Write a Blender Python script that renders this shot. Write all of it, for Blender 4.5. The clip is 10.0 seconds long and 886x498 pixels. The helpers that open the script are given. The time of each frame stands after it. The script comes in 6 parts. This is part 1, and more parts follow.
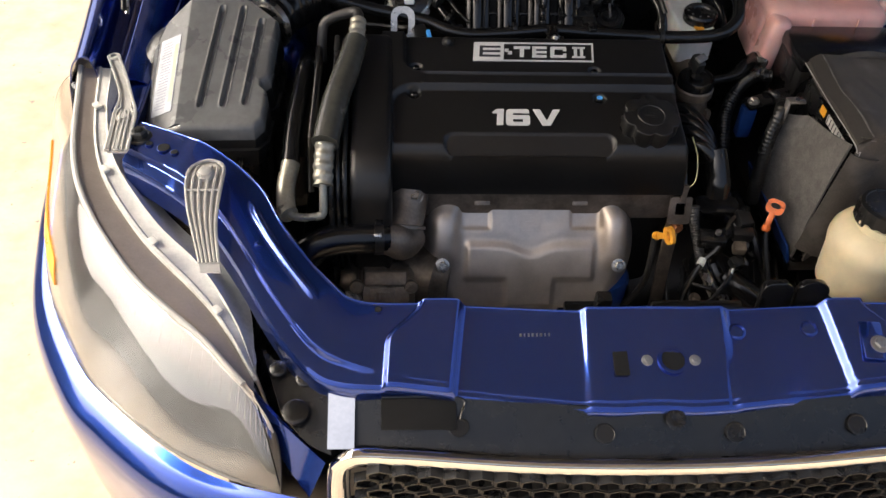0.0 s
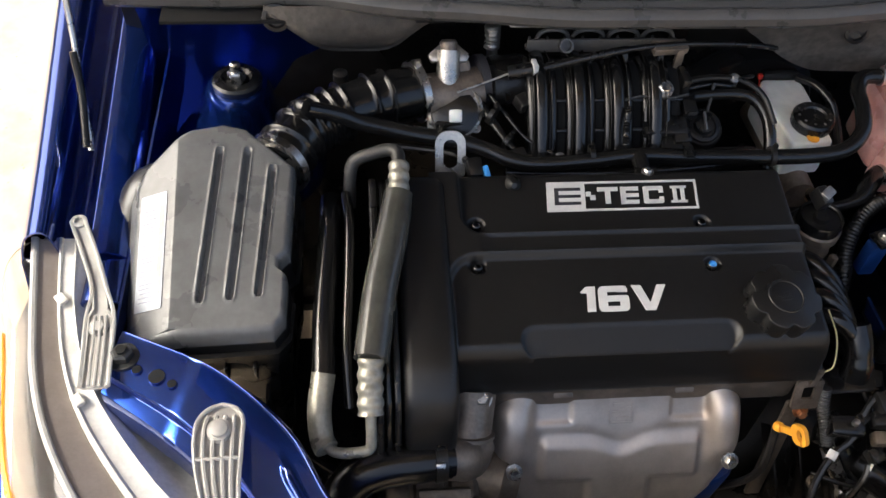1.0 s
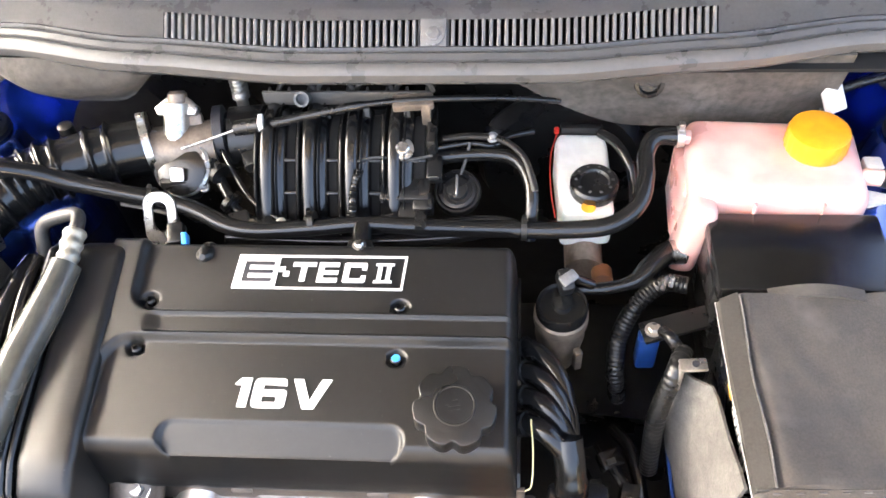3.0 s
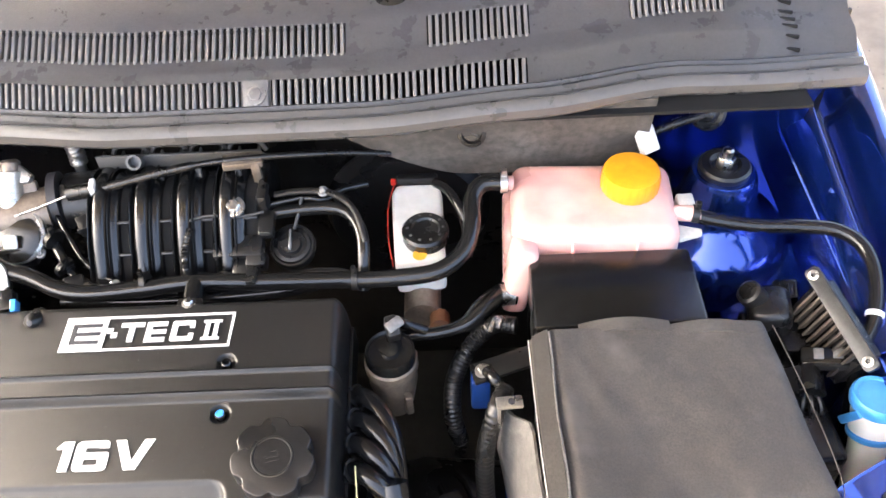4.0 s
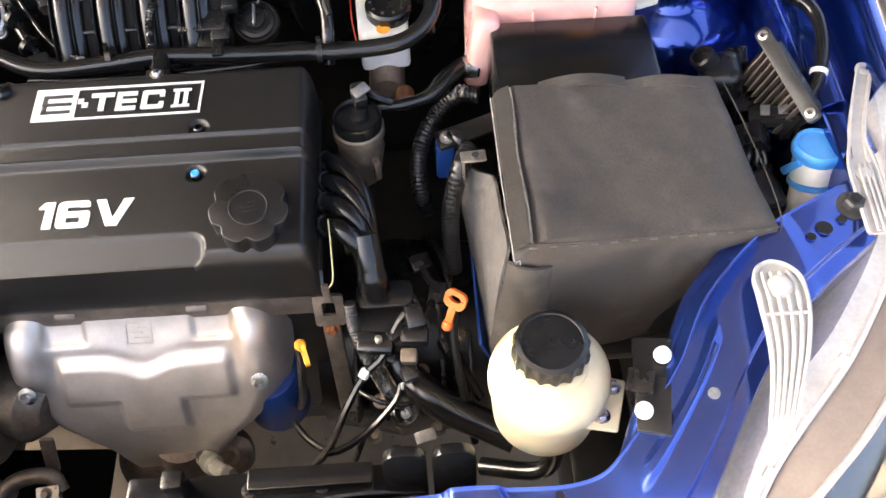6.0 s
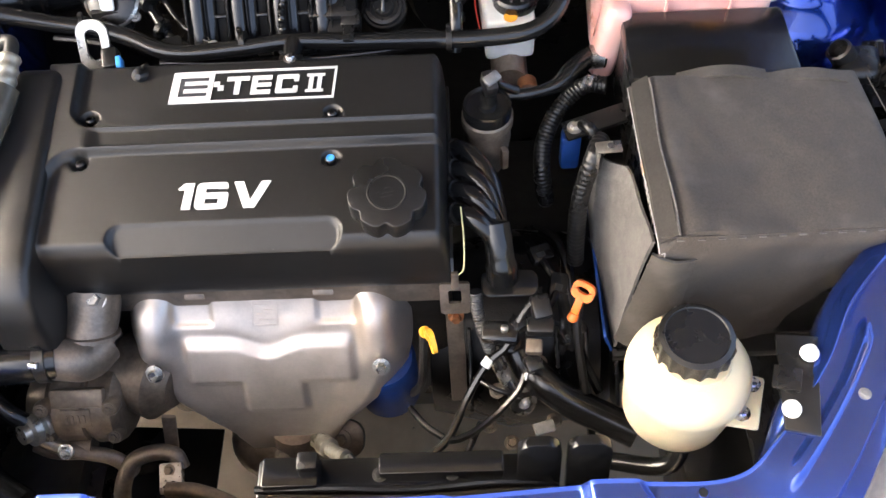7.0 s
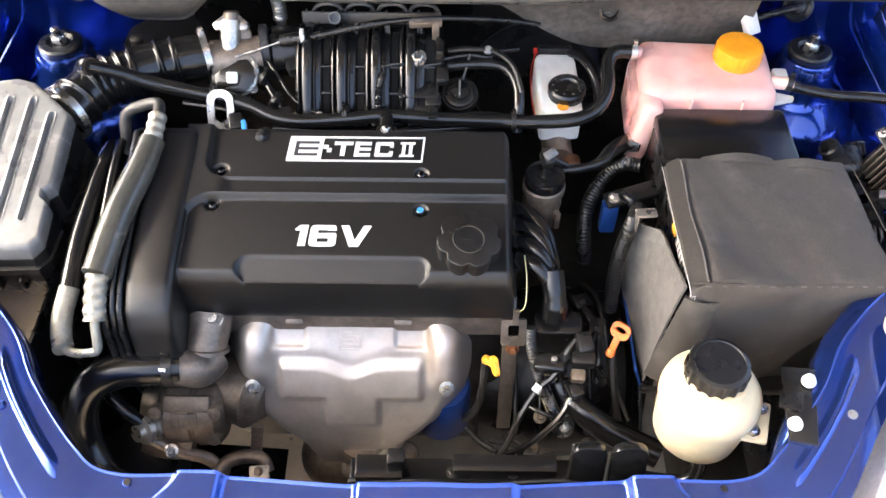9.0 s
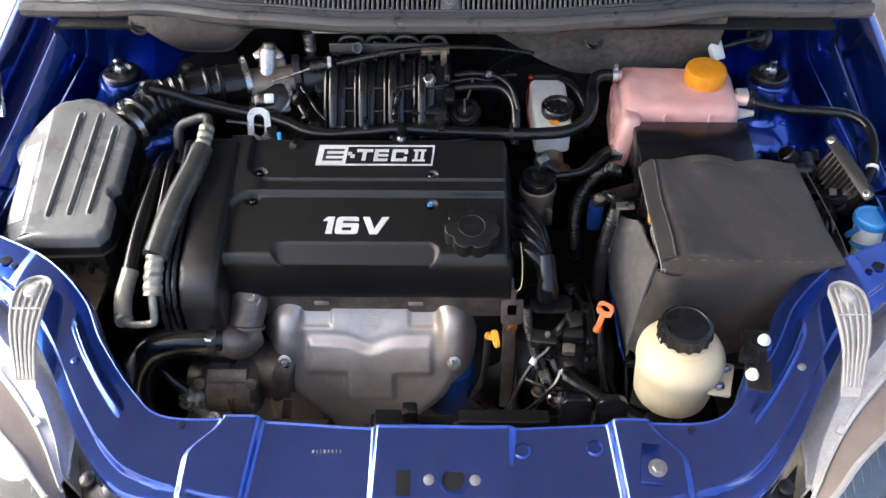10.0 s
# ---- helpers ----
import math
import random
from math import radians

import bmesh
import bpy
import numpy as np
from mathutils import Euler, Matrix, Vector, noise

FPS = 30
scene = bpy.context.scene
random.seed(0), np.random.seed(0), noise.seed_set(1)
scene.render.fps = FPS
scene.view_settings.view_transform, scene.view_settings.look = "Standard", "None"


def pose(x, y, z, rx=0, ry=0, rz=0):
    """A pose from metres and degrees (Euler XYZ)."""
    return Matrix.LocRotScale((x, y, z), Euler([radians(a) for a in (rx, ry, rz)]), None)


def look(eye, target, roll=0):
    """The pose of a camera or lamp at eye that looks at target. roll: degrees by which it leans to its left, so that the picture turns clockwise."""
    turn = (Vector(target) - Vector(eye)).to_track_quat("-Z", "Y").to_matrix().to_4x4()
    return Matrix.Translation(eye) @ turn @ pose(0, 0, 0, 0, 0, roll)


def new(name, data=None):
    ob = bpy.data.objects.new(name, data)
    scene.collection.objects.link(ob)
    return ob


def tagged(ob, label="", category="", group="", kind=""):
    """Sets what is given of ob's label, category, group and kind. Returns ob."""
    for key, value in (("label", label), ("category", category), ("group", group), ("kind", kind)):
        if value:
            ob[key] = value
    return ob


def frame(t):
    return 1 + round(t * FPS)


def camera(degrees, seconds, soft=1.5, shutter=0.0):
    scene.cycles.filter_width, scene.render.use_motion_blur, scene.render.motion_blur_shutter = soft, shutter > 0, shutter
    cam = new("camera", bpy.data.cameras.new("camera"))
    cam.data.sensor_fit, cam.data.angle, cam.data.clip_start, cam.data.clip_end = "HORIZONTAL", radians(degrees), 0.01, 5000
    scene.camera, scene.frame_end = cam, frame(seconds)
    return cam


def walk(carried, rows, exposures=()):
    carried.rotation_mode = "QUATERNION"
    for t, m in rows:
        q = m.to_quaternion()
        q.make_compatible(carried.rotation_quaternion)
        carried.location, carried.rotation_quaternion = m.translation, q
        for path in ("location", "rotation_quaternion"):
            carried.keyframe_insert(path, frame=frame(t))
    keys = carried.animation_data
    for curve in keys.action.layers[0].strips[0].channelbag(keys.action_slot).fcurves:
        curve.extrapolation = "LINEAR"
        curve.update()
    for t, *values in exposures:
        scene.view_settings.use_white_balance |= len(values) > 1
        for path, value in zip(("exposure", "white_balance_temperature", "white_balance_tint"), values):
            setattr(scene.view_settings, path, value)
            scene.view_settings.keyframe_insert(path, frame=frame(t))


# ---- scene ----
cam = camera(54.0, 10.0)
PATH = [
    (0, (-0.29, -0.112, 1.516), (-0.194, 1.308, 0.111), 2.8),
    (0.5, (-0.384, 0.156, 1.549), (-0.157, 1.47, 0.058), 4.4),
    (1, (-0.393, 0.317, 1.539), (-0.212, 1.603, 0.018), 4.4),
    (1.5, (-0.316, 0.406, 1.538), (-0.249, 1.679, -0.003), 2.5),
    (2, (-0.169, 0.445, 1.54), (-0.235, 1.693, -0.021), -2.7),
    (2.5, (-0.036, 0.451, 1.528), (-0.161, 1.707, -0.022), -3.6),
    (3, (0.095, 0.444, 1.525), (-0.058, 1.718, -0.009), -4.6),
    (3.2, (0.132, 0.443, 1.523), (0.002, 1.731, -0.001), -5.2),
    (4.3, (0.247, 0.416, 1.536), (0.239, 1.796, 0.088), -2.4),
    (4.5, (0.26, 0.405, 1.527), (0.267, 1.754, 0.051), -1.9),
    (5, (0.275, 0.369, 1.516), (0.338, 1.637, -0.029), -1.4),
    (5.5, (0.259, 0.338, 1.509), (0.33, 1.538, -0.089), -1.4),
    (6, (0.217, 0.321, 1.494), (0.25, 1.448, -0.158), -2.3),
    (6.2, (0.206, 0.317, 1.489), (0.211, 1.427, -0.174), -3.2),
    (7.5, (0.087, 0.326, 1.499), (-0.005, 1.45, -0.152), -4.3),
    (8, (0.077, 0.328, 1.539), (-0.002, 1.461, -0.107), -1.7),
    (8.5, (0.047, 0.264, 1.578), (0.026, 1.484, -0.007), 0.8),
    (9, (0.019, 0.166, 1.618), (0.013, 1.445, 0.081), 0.4),
    (9.5, (0.024, 0.066, 1.644), (0.009, 1.391, 0.146), -0.1),
    (10, (0.03, -0.031, 1.674), (-0.009, 1.365, 0.243), -0.8),
]
walk(cam, [(t, look(eye, target, roll)) for t, eye, target, roll in PATH], [
    (0, 1.4, 6700, 6), (0.5, 1.48, 6650, 7), (1, 1.72, 6400, 5), (1.5, 2.2, 6350, 4), (2, 3.05, 6500, 4), (2.5, 3.7, 6500, 5), (3, 4.0, 6600, 5), (4.5, 3.85, 6750, 7),
    (5.5, 3.7, 6850, 7), (6, 3.3, 6750, 7), (7.5, 3.3, 6650, 6), (8.5, 3.4, 6600, 6), (9.5, 3.3, 6200, 6), (10, 2.4, 5950, 5)])

# ---- sky and sun ----
world = bpy.data.worlds.new("daylight")
scene.world = world
world.use_nodes = True
sky = world.node_tree.nodes.new("ShaderNodeTexSky")
sky.sky_type, sky.sun_disc = "NISHITA", False
sky.sun_elevation, sky.sun_rotation = radians(46), radians(275)
sky.air_density, sky.dust_density, sky.ozone_density = 0.6, 8.0, 0.3
world.node_tree.nodes["Background"].inputs["Strength"].default_value = 0.15
world.node_tree.links.new(sky.outputs[0], world.node_tree.nodes["Background"].inputs["Color"])
sun = new("sun", bpy.data.lights.new("sun", "SUN"))
sun.data.energy, sun.data.angle, sun.data.color = 1.9, radians(7), (1.0, 0.985, 0.95)
sun.matrix_world = look((-3.4, 1.2, 4.3), (0, 0.9, 0.8))

# ---- materials ----


def surface(name, colour, rough=0.5, metal=0.0, vary=0.15, grain=60.0, bump=0.0, bump_scale=400.0, coat=0.0, spots=None,
            transmit=0.0, scatter=0.0, rough_vary=0.1, stain=0.25, ior=1.5):
    """Principled surface with stains at hand size, grain at millimetre size and a fine relief."""
    m = bpy.data.materials.new(name)
    m.use_nodes = True
    nt = m.node_tree
    b = nt.nodes["Principled BSDF"]
    b.inputs["Metallic"].default_value = metal
    b.inputs["Coat Weight"].default_value = coat
    b.inputs["Coat Roughness"].default_value = 0.06
    b.inputs["Transmission Weight"].default_value = transmit
    b.inputs["IOR"].default_value = ior
    if scatter:
        b.inputs["Subsurface Weight"].default_value = scatter
        b.inputs["Subsurface Radius"].default_value = (0.02, 0.012, 0.008)
        b.inputs["Subsurface Scale"].default_value = 1.0
    co = nt.nodes.new("ShaderNodeTexCoord")

    def fog(scale, detail=4.0, rough_=0.6):
        n = nt.nodes.new("ShaderNodeTexNoise")
        n.inputs["Scale"].default_value, n.inputs["Detail"].default_value, n.inputs["Roughness"].default_value = scale, detail, rough_
        nt.links.new(co.outputs["Object"], n.inputs["Vector"])
        return n.outputs["Fac"]

    def mapped(value, lo, hi, a=0.35, z=0.65):
        n = nt.nodes.new("ShaderNodeMapRange")
        n.inputs["From Min"].default_value, n.inputs["From Max"].default_value = a, z
        n.inputs["To Min"].default_value, n.inputs["To Max"].default_value = lo, hi
        nt.links.new(value, n.inputs["Value"])
        return n.outputs["Result"]

    def times(a, c):
        n = nt.nodes.new("ShaderNodeMath")
        n.operation = "MULTIPLY"
        nt.links.new(a, n.inputs[0])
        nt.links.new(c, n.inputs[1])
        return n.outputs[0]

    fine, broad = fog(grain, 6.0), fog(grain * 0.12 if grain > 20 else grain * 0.3, 5.0)
    shade = times(mapped(fine, 1 - vary, 1 + vary), mapped(broad, 1 - stain, 1 + stain * 0.6))
    mix = nt.nodes.new("ShaderNodeVectorMath")
    mix.operation = "SCALE"
    mix.inputs[0].default_value = colour
    nt.links.new(shade, mix.inputs["Scale"])
    out = mix.outputs[0]
    if spots:
        tint, scale, lo, hi = spots
        blend = nt.nodes.new("ShaderNodeMix")
        blend.data_type = "RGBA"
        nt.links.new(mapped(fog(scale, 3.0), 0, 1, lo, hi), blend.inputs["Factor"])
        nt.links.new(out, blend.inputs[6])
        blend.inputs[7].default_value = (*tint, 1)
        out = blend.outputs[2]
    nt.links.new(out, b.inputs["Base Color"])
    nt.links.new(mapped(broad, max(0.02, rough - rough_vary), min(1, rough + rough_vary)), b.inputs["Roughness"])
    if bump:
        n = nt.nodes.new("ShaderNodeBump")
        n.inputs["Strength"].default_value, n.inputs["Distance"].default_value = bump, 0.001
        nt.links.new(fog(bump_scale, 3.0), n.inputs["Height"])
        nt.links.new(n.outputs["Normal"], b.inputs["Normal"])
    return m


BLUE = surface("blue_paint", (0.017, 0.058, 0.32), 0.21, 0.88, 0.015, 500, coat=1.0, stain=0.03, rough_vary=0.015, ior=1.35)
BLUE.node_tree.nodes["Principled BSDF"].inputs["Coat IOR"].default_value = 1.6
BLACK = surface("black_plastic", (0.0095, 0.0094, 0.0094), 0.29, 0, 0.2, 90, 0.2, 1500, rough_vary=0.08)
COVER = surface("satin_black_cover", (0.0075, 0.0074, 0.0074), 0.34, 0, 0.15, 120, 0.25, 2500, rough_vary=0.03, stain=0.1, spots=((0.05, 0.048, 0.045), 260, 0.70, 0.76))
GLOSS = surface("dressed_black_rubber", (0.008, 0.008, 0.008), 0.11, 0, 0.2, 80, 0.15, 900)
DULL = surface("grimy_black_metal", (0.013, 0.012, 0.011), 0.34, 0.2, 0.4, 50, 0.5, 500, stain=0.5)
LID = surface("grey_black_filter_lid", (0.12, 0.122, 0.12), 0.28, 0, 0.1, 90, 0.2, 1800, rough_vary=0.06, ior=1.55)
FELT = surface("dark_felt", (0.060, 0.052, 0.044), 0.78, 0, 0.2, 500, 0.7, 1500, stain=0.25, spots=((0.105, 0.095, 0.083), 16, 0.56, 0.80))
PAD = surface("firewall_pad", (0.072, 0.066, 0.058), 0.85, 0, 0.3, 90, 0.5, 700, stain=0.4)
COWL = surface("grey_cowl_plastic", (0.165, 0.156, 0.147), 0.34, 0, 0.06, 300, 0.3, 2200, stain=0.08)
SEAL = surface("rubber_seal", (0.085, 0.082, 0.078), 0.34, 0, 0.06, 200, 0.2, 900, stain=0.1)
SHIELD = surface("heat_shield_steel", (0.52, 0.47, 0.42), 0.42, 0.7, 0.03, 300, 0.06, 1200, stain=0.12, spots=((0.34, 0.25, 0.17), 7, 0.56, 0.85))
CAST = surface("cast_aluminium", (0.21, 0.172, 0.138), 0.42, 0.6, 0.12, 250, 0.25, 900, stain=0.35)
BRIGHT = surface("bright_aluminium", (0.52, 0.5, 0.46), 0.32, 0.9, 0.12, 300, 0.3, 900)
STEEL = surface("plated_steel", (0.55, 0.54, 0.52), 0.28, 1.0, 0.15, 400, 0.2, 900)
CHROME = surface("chrome", (0.82, 0.82, 0.82), 0.07, 1.0, 0.03, 200, stain=0.05, rough_vary=0.03)
PINK = surface("pink_translucent_plastic", (0.73, 0.40, 0.355), 0.34, 0, 0.06, 40, 0.1, 500, scatter=0.3, stain=0.12, spots=((0.76, 0.51, 0.455), 9, 0.45, 0.62))
CREAM = surface("cream_translucent_plastic", (0.64, 0.55, 0.36), 0.42, 0, 0.05, 40, 0.1, 500, scatter=0.3, stain=0.1)
PALE = surface("pale_plastic", (0.78, 0.78, 0.74), 0.45, 0, 0.05, 60, 0.1, 500, scatter=0.15, stain=0.1)
ORANGE = surface("orange_plastic", (0.85, 0.33, 0.015), 0.38, 0, 0.06, 100, stain=0.1)
YELLOW = surface("yellow_plastic", (0.83, 0.37, 0.035), 0.4, 0, 0.08, 100, stain=0.1)
RED = surface("red_orange_plastic", (0.8, 0.17, 0.03), 0.4, 0, 0.08, 100, stain=0.1)
SKYBLUE = surface("light_blue_plastic", (0.06, 0.3, 0.72), 0.35, 0, 0.06, 100, stain=0.08)
OILBLUE = surface("blue_enamel", (0.005, 0.035, 0.17), 0.5, 0, 0.1, 100, stain=0.2)
LAMPGREY = surface("lamp_housing_plastic", (0.62, 0.60, 0.55), 0.5, 0, 0.08, 200, 0.3, 1300, stain=0.12)
WHITISH = surface("white_nylon", (0.43, 0.415, 0.385), 0.5, 0, 0.06, 120, 0.15, 900, stain=0.15)
BEZEL = surface("lamp_bezel", (0.03, 0.024, 0.02), 0.5, 0.0, 0.06, 100, stain=0.1)
MIRROR = surface("lamp_reflector", (0.60, 0.52, 0.45), 0.35, 0.0, 0.03, 100, stain=0.05)
GLASS = surface("clear_lens", (0.98, 0.98, 0.98), 0.03, 0, 0.01, 100, transmit=1.0, stain=0.02, rough_vary=0.01, ior=1.6)
SLEEVE = surface("foam_sleeve", (0.060, 0.060, 0.052), 0.22, 0, 0.1, 120, 0.15, 700)
COPPER = surface("rusty_nut", (0.35, 0.14, 0.06), 0.5, 0.6, 0.3, 200)
PRINT = surface("red_print", (0.36, 0.14, 0.12), 0.6, 0, 0.3, 60, stain=0.5)
PAPER = surface("printed_label", (0.46, 0.48, 0.52), 0.5, 0, 0.05, 300)
MARK = surface("white_print", (0.60, 0.60, 0.585), 0.45, 0, 0.04, 200, stain=0.05)
INK = surface("dark_print", (0.03, 0.03, 0.035), 0.5, 0, 0.1, 200)
ALLOY = surface("grey_alloy", (0.24, 0.24, 0.238), 0.42, 0.6, 0.12, 250, 0.3, 900, stain=0.2)
PIPE = surface("tarnished_pipe", (0.33, 0.32, 0.27), 0.36, 0.5, 0.12, 200, 0.2, 900, stain=0.25)
SOOT = surface("oily_casting", (0.16, 0.13, 0.10), 0.42, 0.5, 0.15, 200, 0.3, 700, stain=0.5)
STRAW = surface("pale_yellow_print", (0.66, 0.6, 0.3), 0.5, 0, 0.05, 200, stain=0.1)
GREYINK = surface("faded_print", (0.24, 0.25, 0.3), 0.5, 0, 0.1, 200)
LENSTOP = surface("textured_lens_edge", (0.27, 0.225, 0.195), 0.4, 0, 0.05, 300, 0.3, 1500, stain=0.1)
TINT = surface("dark_window_glass", (0.012, 0.014, 0.015), 0.05, 0, 0.05, 50, stain=0.05, rough_vary=0.02)
DIM = surface("dull_grey_alloy", (0.055, 0.055, 0.054), 0.45, 0.5, 0.12, 250, 0.3, 900, stain=0.2)
# lit copy of the felt: light on the side panel painted into the colour
LITFELT = surface("lit_side_felt", (0.12, 0.113, 0.105), 0.85, 0, 0.2, 500, 0.5, 1800, stain=0.3)
# near-black that stands for the shade in holes, slots and gaps
SHADE_BLACK = surface("painted_shade_black", (0.003, 0.003, 0.003), 1.0, 0, 0.05, 100, stain=0.05)
# darker felt that paints the shade on the cover's sloping fold
FOLDSHADE = surface("felt_fold_shade", (0.026, 0.023, 0.020), 0.75, 0, 0.2, 400, 0.5, 1500, stain=0.25)
WIRE = surface("red_wire", (0.5, 0.03, 0.02), 0.4, 0, 0.05, 100)
BROWN = surface("brown_plastic", (0.12, 0.05, 0.02), 0.5, 0, 0.1, 100)
GROUND = surface("sandy_concrete", (0.48, 0.375, 0.26), 0.85, 0, 0.1, 14, 0.6, 60, stain=0.2, spots=((0.2, 0.165, 0.135), 26, 0.67, 0.70))
AMBER = surface("amber_plastic", (0.75, 0.28, 0.02), 0.3, 0, 0.05, 100, stain=0.05)
WALL = surface("grey_render", (0.26, 0.24, 0.22), 0.9, 0, 0.1, 30, 0.5, 120, stain=0.25)

# ---- mesh helpers ----


def rail(points, n=24):
    """A smooth line of n points through the given ones."""
    p = [Vector(q) for q in points]
    p = [2 * p[0] - p[1], *p, 2 * p[-1] - p[-2]]
    out = []
    for k in range(n):
        s = k / (n - 1) * (len(p) - 3)
        i = min(int(s), len(p) - 4)
        f = s - i
        a, b, c, d = p[i:i + 4]
        out.append(0.5 * (2 * b + (c - a) * f + (2 * a - 5 * b + 4 * c - d) * f * f + (3 * b - a - 3 * c + d) * f ** 3))
    return out


def loft(rows, thick=0.0, bm=None, closed=False):
    """A sheet through rows of points, with a thickness below its upper side."""
    bm = bm or bmesh.new()
    vs = [[bm.verts.new(p) for p in row] for row in rows]
    made = []
    for r in range(len(vs) - 1):
        for k in range(len(vs[0]) - (0 if closed else 1)):
            j = (k + 1) % len(vs[0])
            made.append(bm.faces.new((vs[r][k], vs[r][j], vs[r + 1][j], vs[r + 1][k])))
    if thick:
        bm.normal_update()
        if sum((f.normal.z * f.calc_area() for f in made)) < 0:
            bmesh.ops.reverse_faces(bm, faces=made)
            bm.normal_update()
        bmesh.ops.solidify(bm, geom=made, thickness=thick)
    return bm


def sweep(points, radius, n=None, seg=12, bm=None, ripple=None, flat=1.0):
    """A pipe along a smooth line; ripple: (depth, pitch) of a corrugation. radius: a number, or one of the way from 0 to 1."""
    bm = bm or bmesh.new()
    length = sum((Vector(b) - Vector(a)).length for a, b in zip(points, points[1:]))
    n = n or max(8, int(length / (ripple[1] / 4 if ripple else 0.012)))
    line, rings, side = rail(points, n), [], None
    gone = 0.0
    for k, c in enumerate(line):
        way = (line[min(k + 1, n - 1)] - line[max(k - 1, 0)]).normalized()
        side = way.orthogonal() if side is None else side - way * side.dot(way)
        side.normalize()
        up = way.cross(side)
        if k:
            gone += (c - line[k - 1]).length
        r = radius(k / (n - 1)) if callable(radius) else radius
        if ripple:
            r += ripple[0] * math.sin(2 * math.pi * gone / ripple[1])
        rings.append([bm.verts.new(c + r * (math.cos(a) * side + flat * math.sin(a) * up)) for a in (2 * math.pi * j / seg for j in range(seg))])
    for a, b in zip(rings, rings[1:]):
        for j in range(seg):
            bm.faces.new((a[j], a[(j + 1) % seg], b[(j + 1) % seg], b[j]))
    bm.faces.new(rings[0][::-1])
    bm.faces.new(rings[-1])
    return bm


def box(centre, size, bevel=0.003, turn=(0, 0, 0), bm=None, seg=2):
    bm = bm or bmesh.new()
    own = bmesh.ops.create_cube(bm, size=1.0)["verts"]
    bmesh.ops.scale(bm, vec=size, verts=own)
    if bevel:
        edges = {e for v in own for e in v.link_edges}
        own = list({v for f in bmesh.ops.bevel(bm, geom=list(edges), offset=min(bevel, min(size) * 0.45), segments=seg, affect="EDGES", profile=0.5)["faces"] for v in f.verts} | {v for v in own if v.is_valid})
    bmesh.ops.transform(bm, matrix=pose(*centre, *turn), verts=own)
    return bm


def lathe(profile, at=pose(0, 0, 0), seg=32, bm=None, lobes=None):
    """A turned body from (radius, height) pairs, closed at both ends; lobes: (count, depth, lowest, highest)."""
    bm = bm or bmesh.new()
    rings = []
    for r, z in profile:
        ring = []
        for j in range(seg):
            a = 2 * math.pi * j / seg
            q = r
            if lobes and lobes[2] <= z <= lobes[3]:
                q = r + lobes[1] * (0.5 + 0.5 * math.cos(lobes[0] * a)) ** 1.5 - lobes[1]
            ring.append(bm.verts.new(at @ Vector((q * math.cos(a), q * math.sin(a), z))))
        rings.append(ring)
    for a, b in zip(rings, rings[1:]):
        for j in range(seg):
            bm.faces.new((a[j], a[(j + 1) % seg], b[(j + 1) % seg], b[j]))
    bm.faces.new(rings[0][::-1])
    bm.faces.new(rings[-1])
    return bm


def prism(outline, low, high, at=pose(0, 0, 0), bevel=0.0, bm=None, seg=2):
    """An outline in the plane, raised from low to high."""
    bm = bm or bmesh.new()
    a = [bm.verts.new(at @ Vector((x, y, low))) for x, y in outline]
    b = [bm.verts.new(at @ Vector((x, y, high))) for x, y in outline]
    n = len(a)
    faces = [bm.faces.new(a[::-1]), bm.faces.new(b)] + [bm.faces.new((a[j], a[(j + 1) % n], b[(j + 1) % n], b[j])) for j in range(n)]
    if bevel:
        bmesh.ops.recalc_face_normals(bm, faces=faces)
        bmesh.ops.bevel(bm, geom=list({e for f in faces for e in f.edges}), offset=bevel, segments=seg, affect="EDGES", profile=0.5, clamp_overlap=True)
    return bm


def rounded(w, h, r, n=5, cx=0.0, cy=0.0):
    """The outline of a rounded rectangle."""
    out = []
    for sx, sy, a0 in ((1, 1, 0), (-1, 1, 90), (-1, -1, 180), (1, -1, 270)):
        for k in range(n + 1):
            a = radians(a0 + 90 * k / n)
            out.append((cx + sx * (w / 2 - r) + r * math.cos(a), cy + sy * (h / 2 - r) + r * math.sin(a)))
    return out


def step(x, a, b):
    """From 0 at a to 1 at b, smoothly."""
    t = min(1.0, max(0.0, (x - a) / (b - a)))
    return t * t * (3 - 2 * t)


def thing(name, label, category, at=(0, 0, 0), group=""):
    e = new(name)
    e.empty_display_size = 0.05
    e.location = at
    return tagged(e, label, category, group)


def part(name, bm, material, parent=None, label="", sharp=38, recalc=True):
    """Links a bmesh, given in the world's metres, as one mesh under a thing or a part."""
    if recalc:
        bmesh.ops.recalc_face_normals(bm, faces=bm.faces)
    for f in bm.faces:
        f.smooth = True
    for e in bm.edges:
        e.smooth = len(e.link_faces) < 2 or e.calc_face_angle(0) < radians(sharp)
    base = Vector((0, 0, 0))
    up = parent
    while up:
        base += up.location
        up = up.parent
    bmesh.ops.translate(bm, vec=-base, verts=bm.verts)
    me = bpy.data.meshes.new(name)
    bm.to_mesh(me)
    bm.free()
    me.materials.append(material)
    ob = new(name, me)
    ob.parent = parent
    return tagged(ob, label)


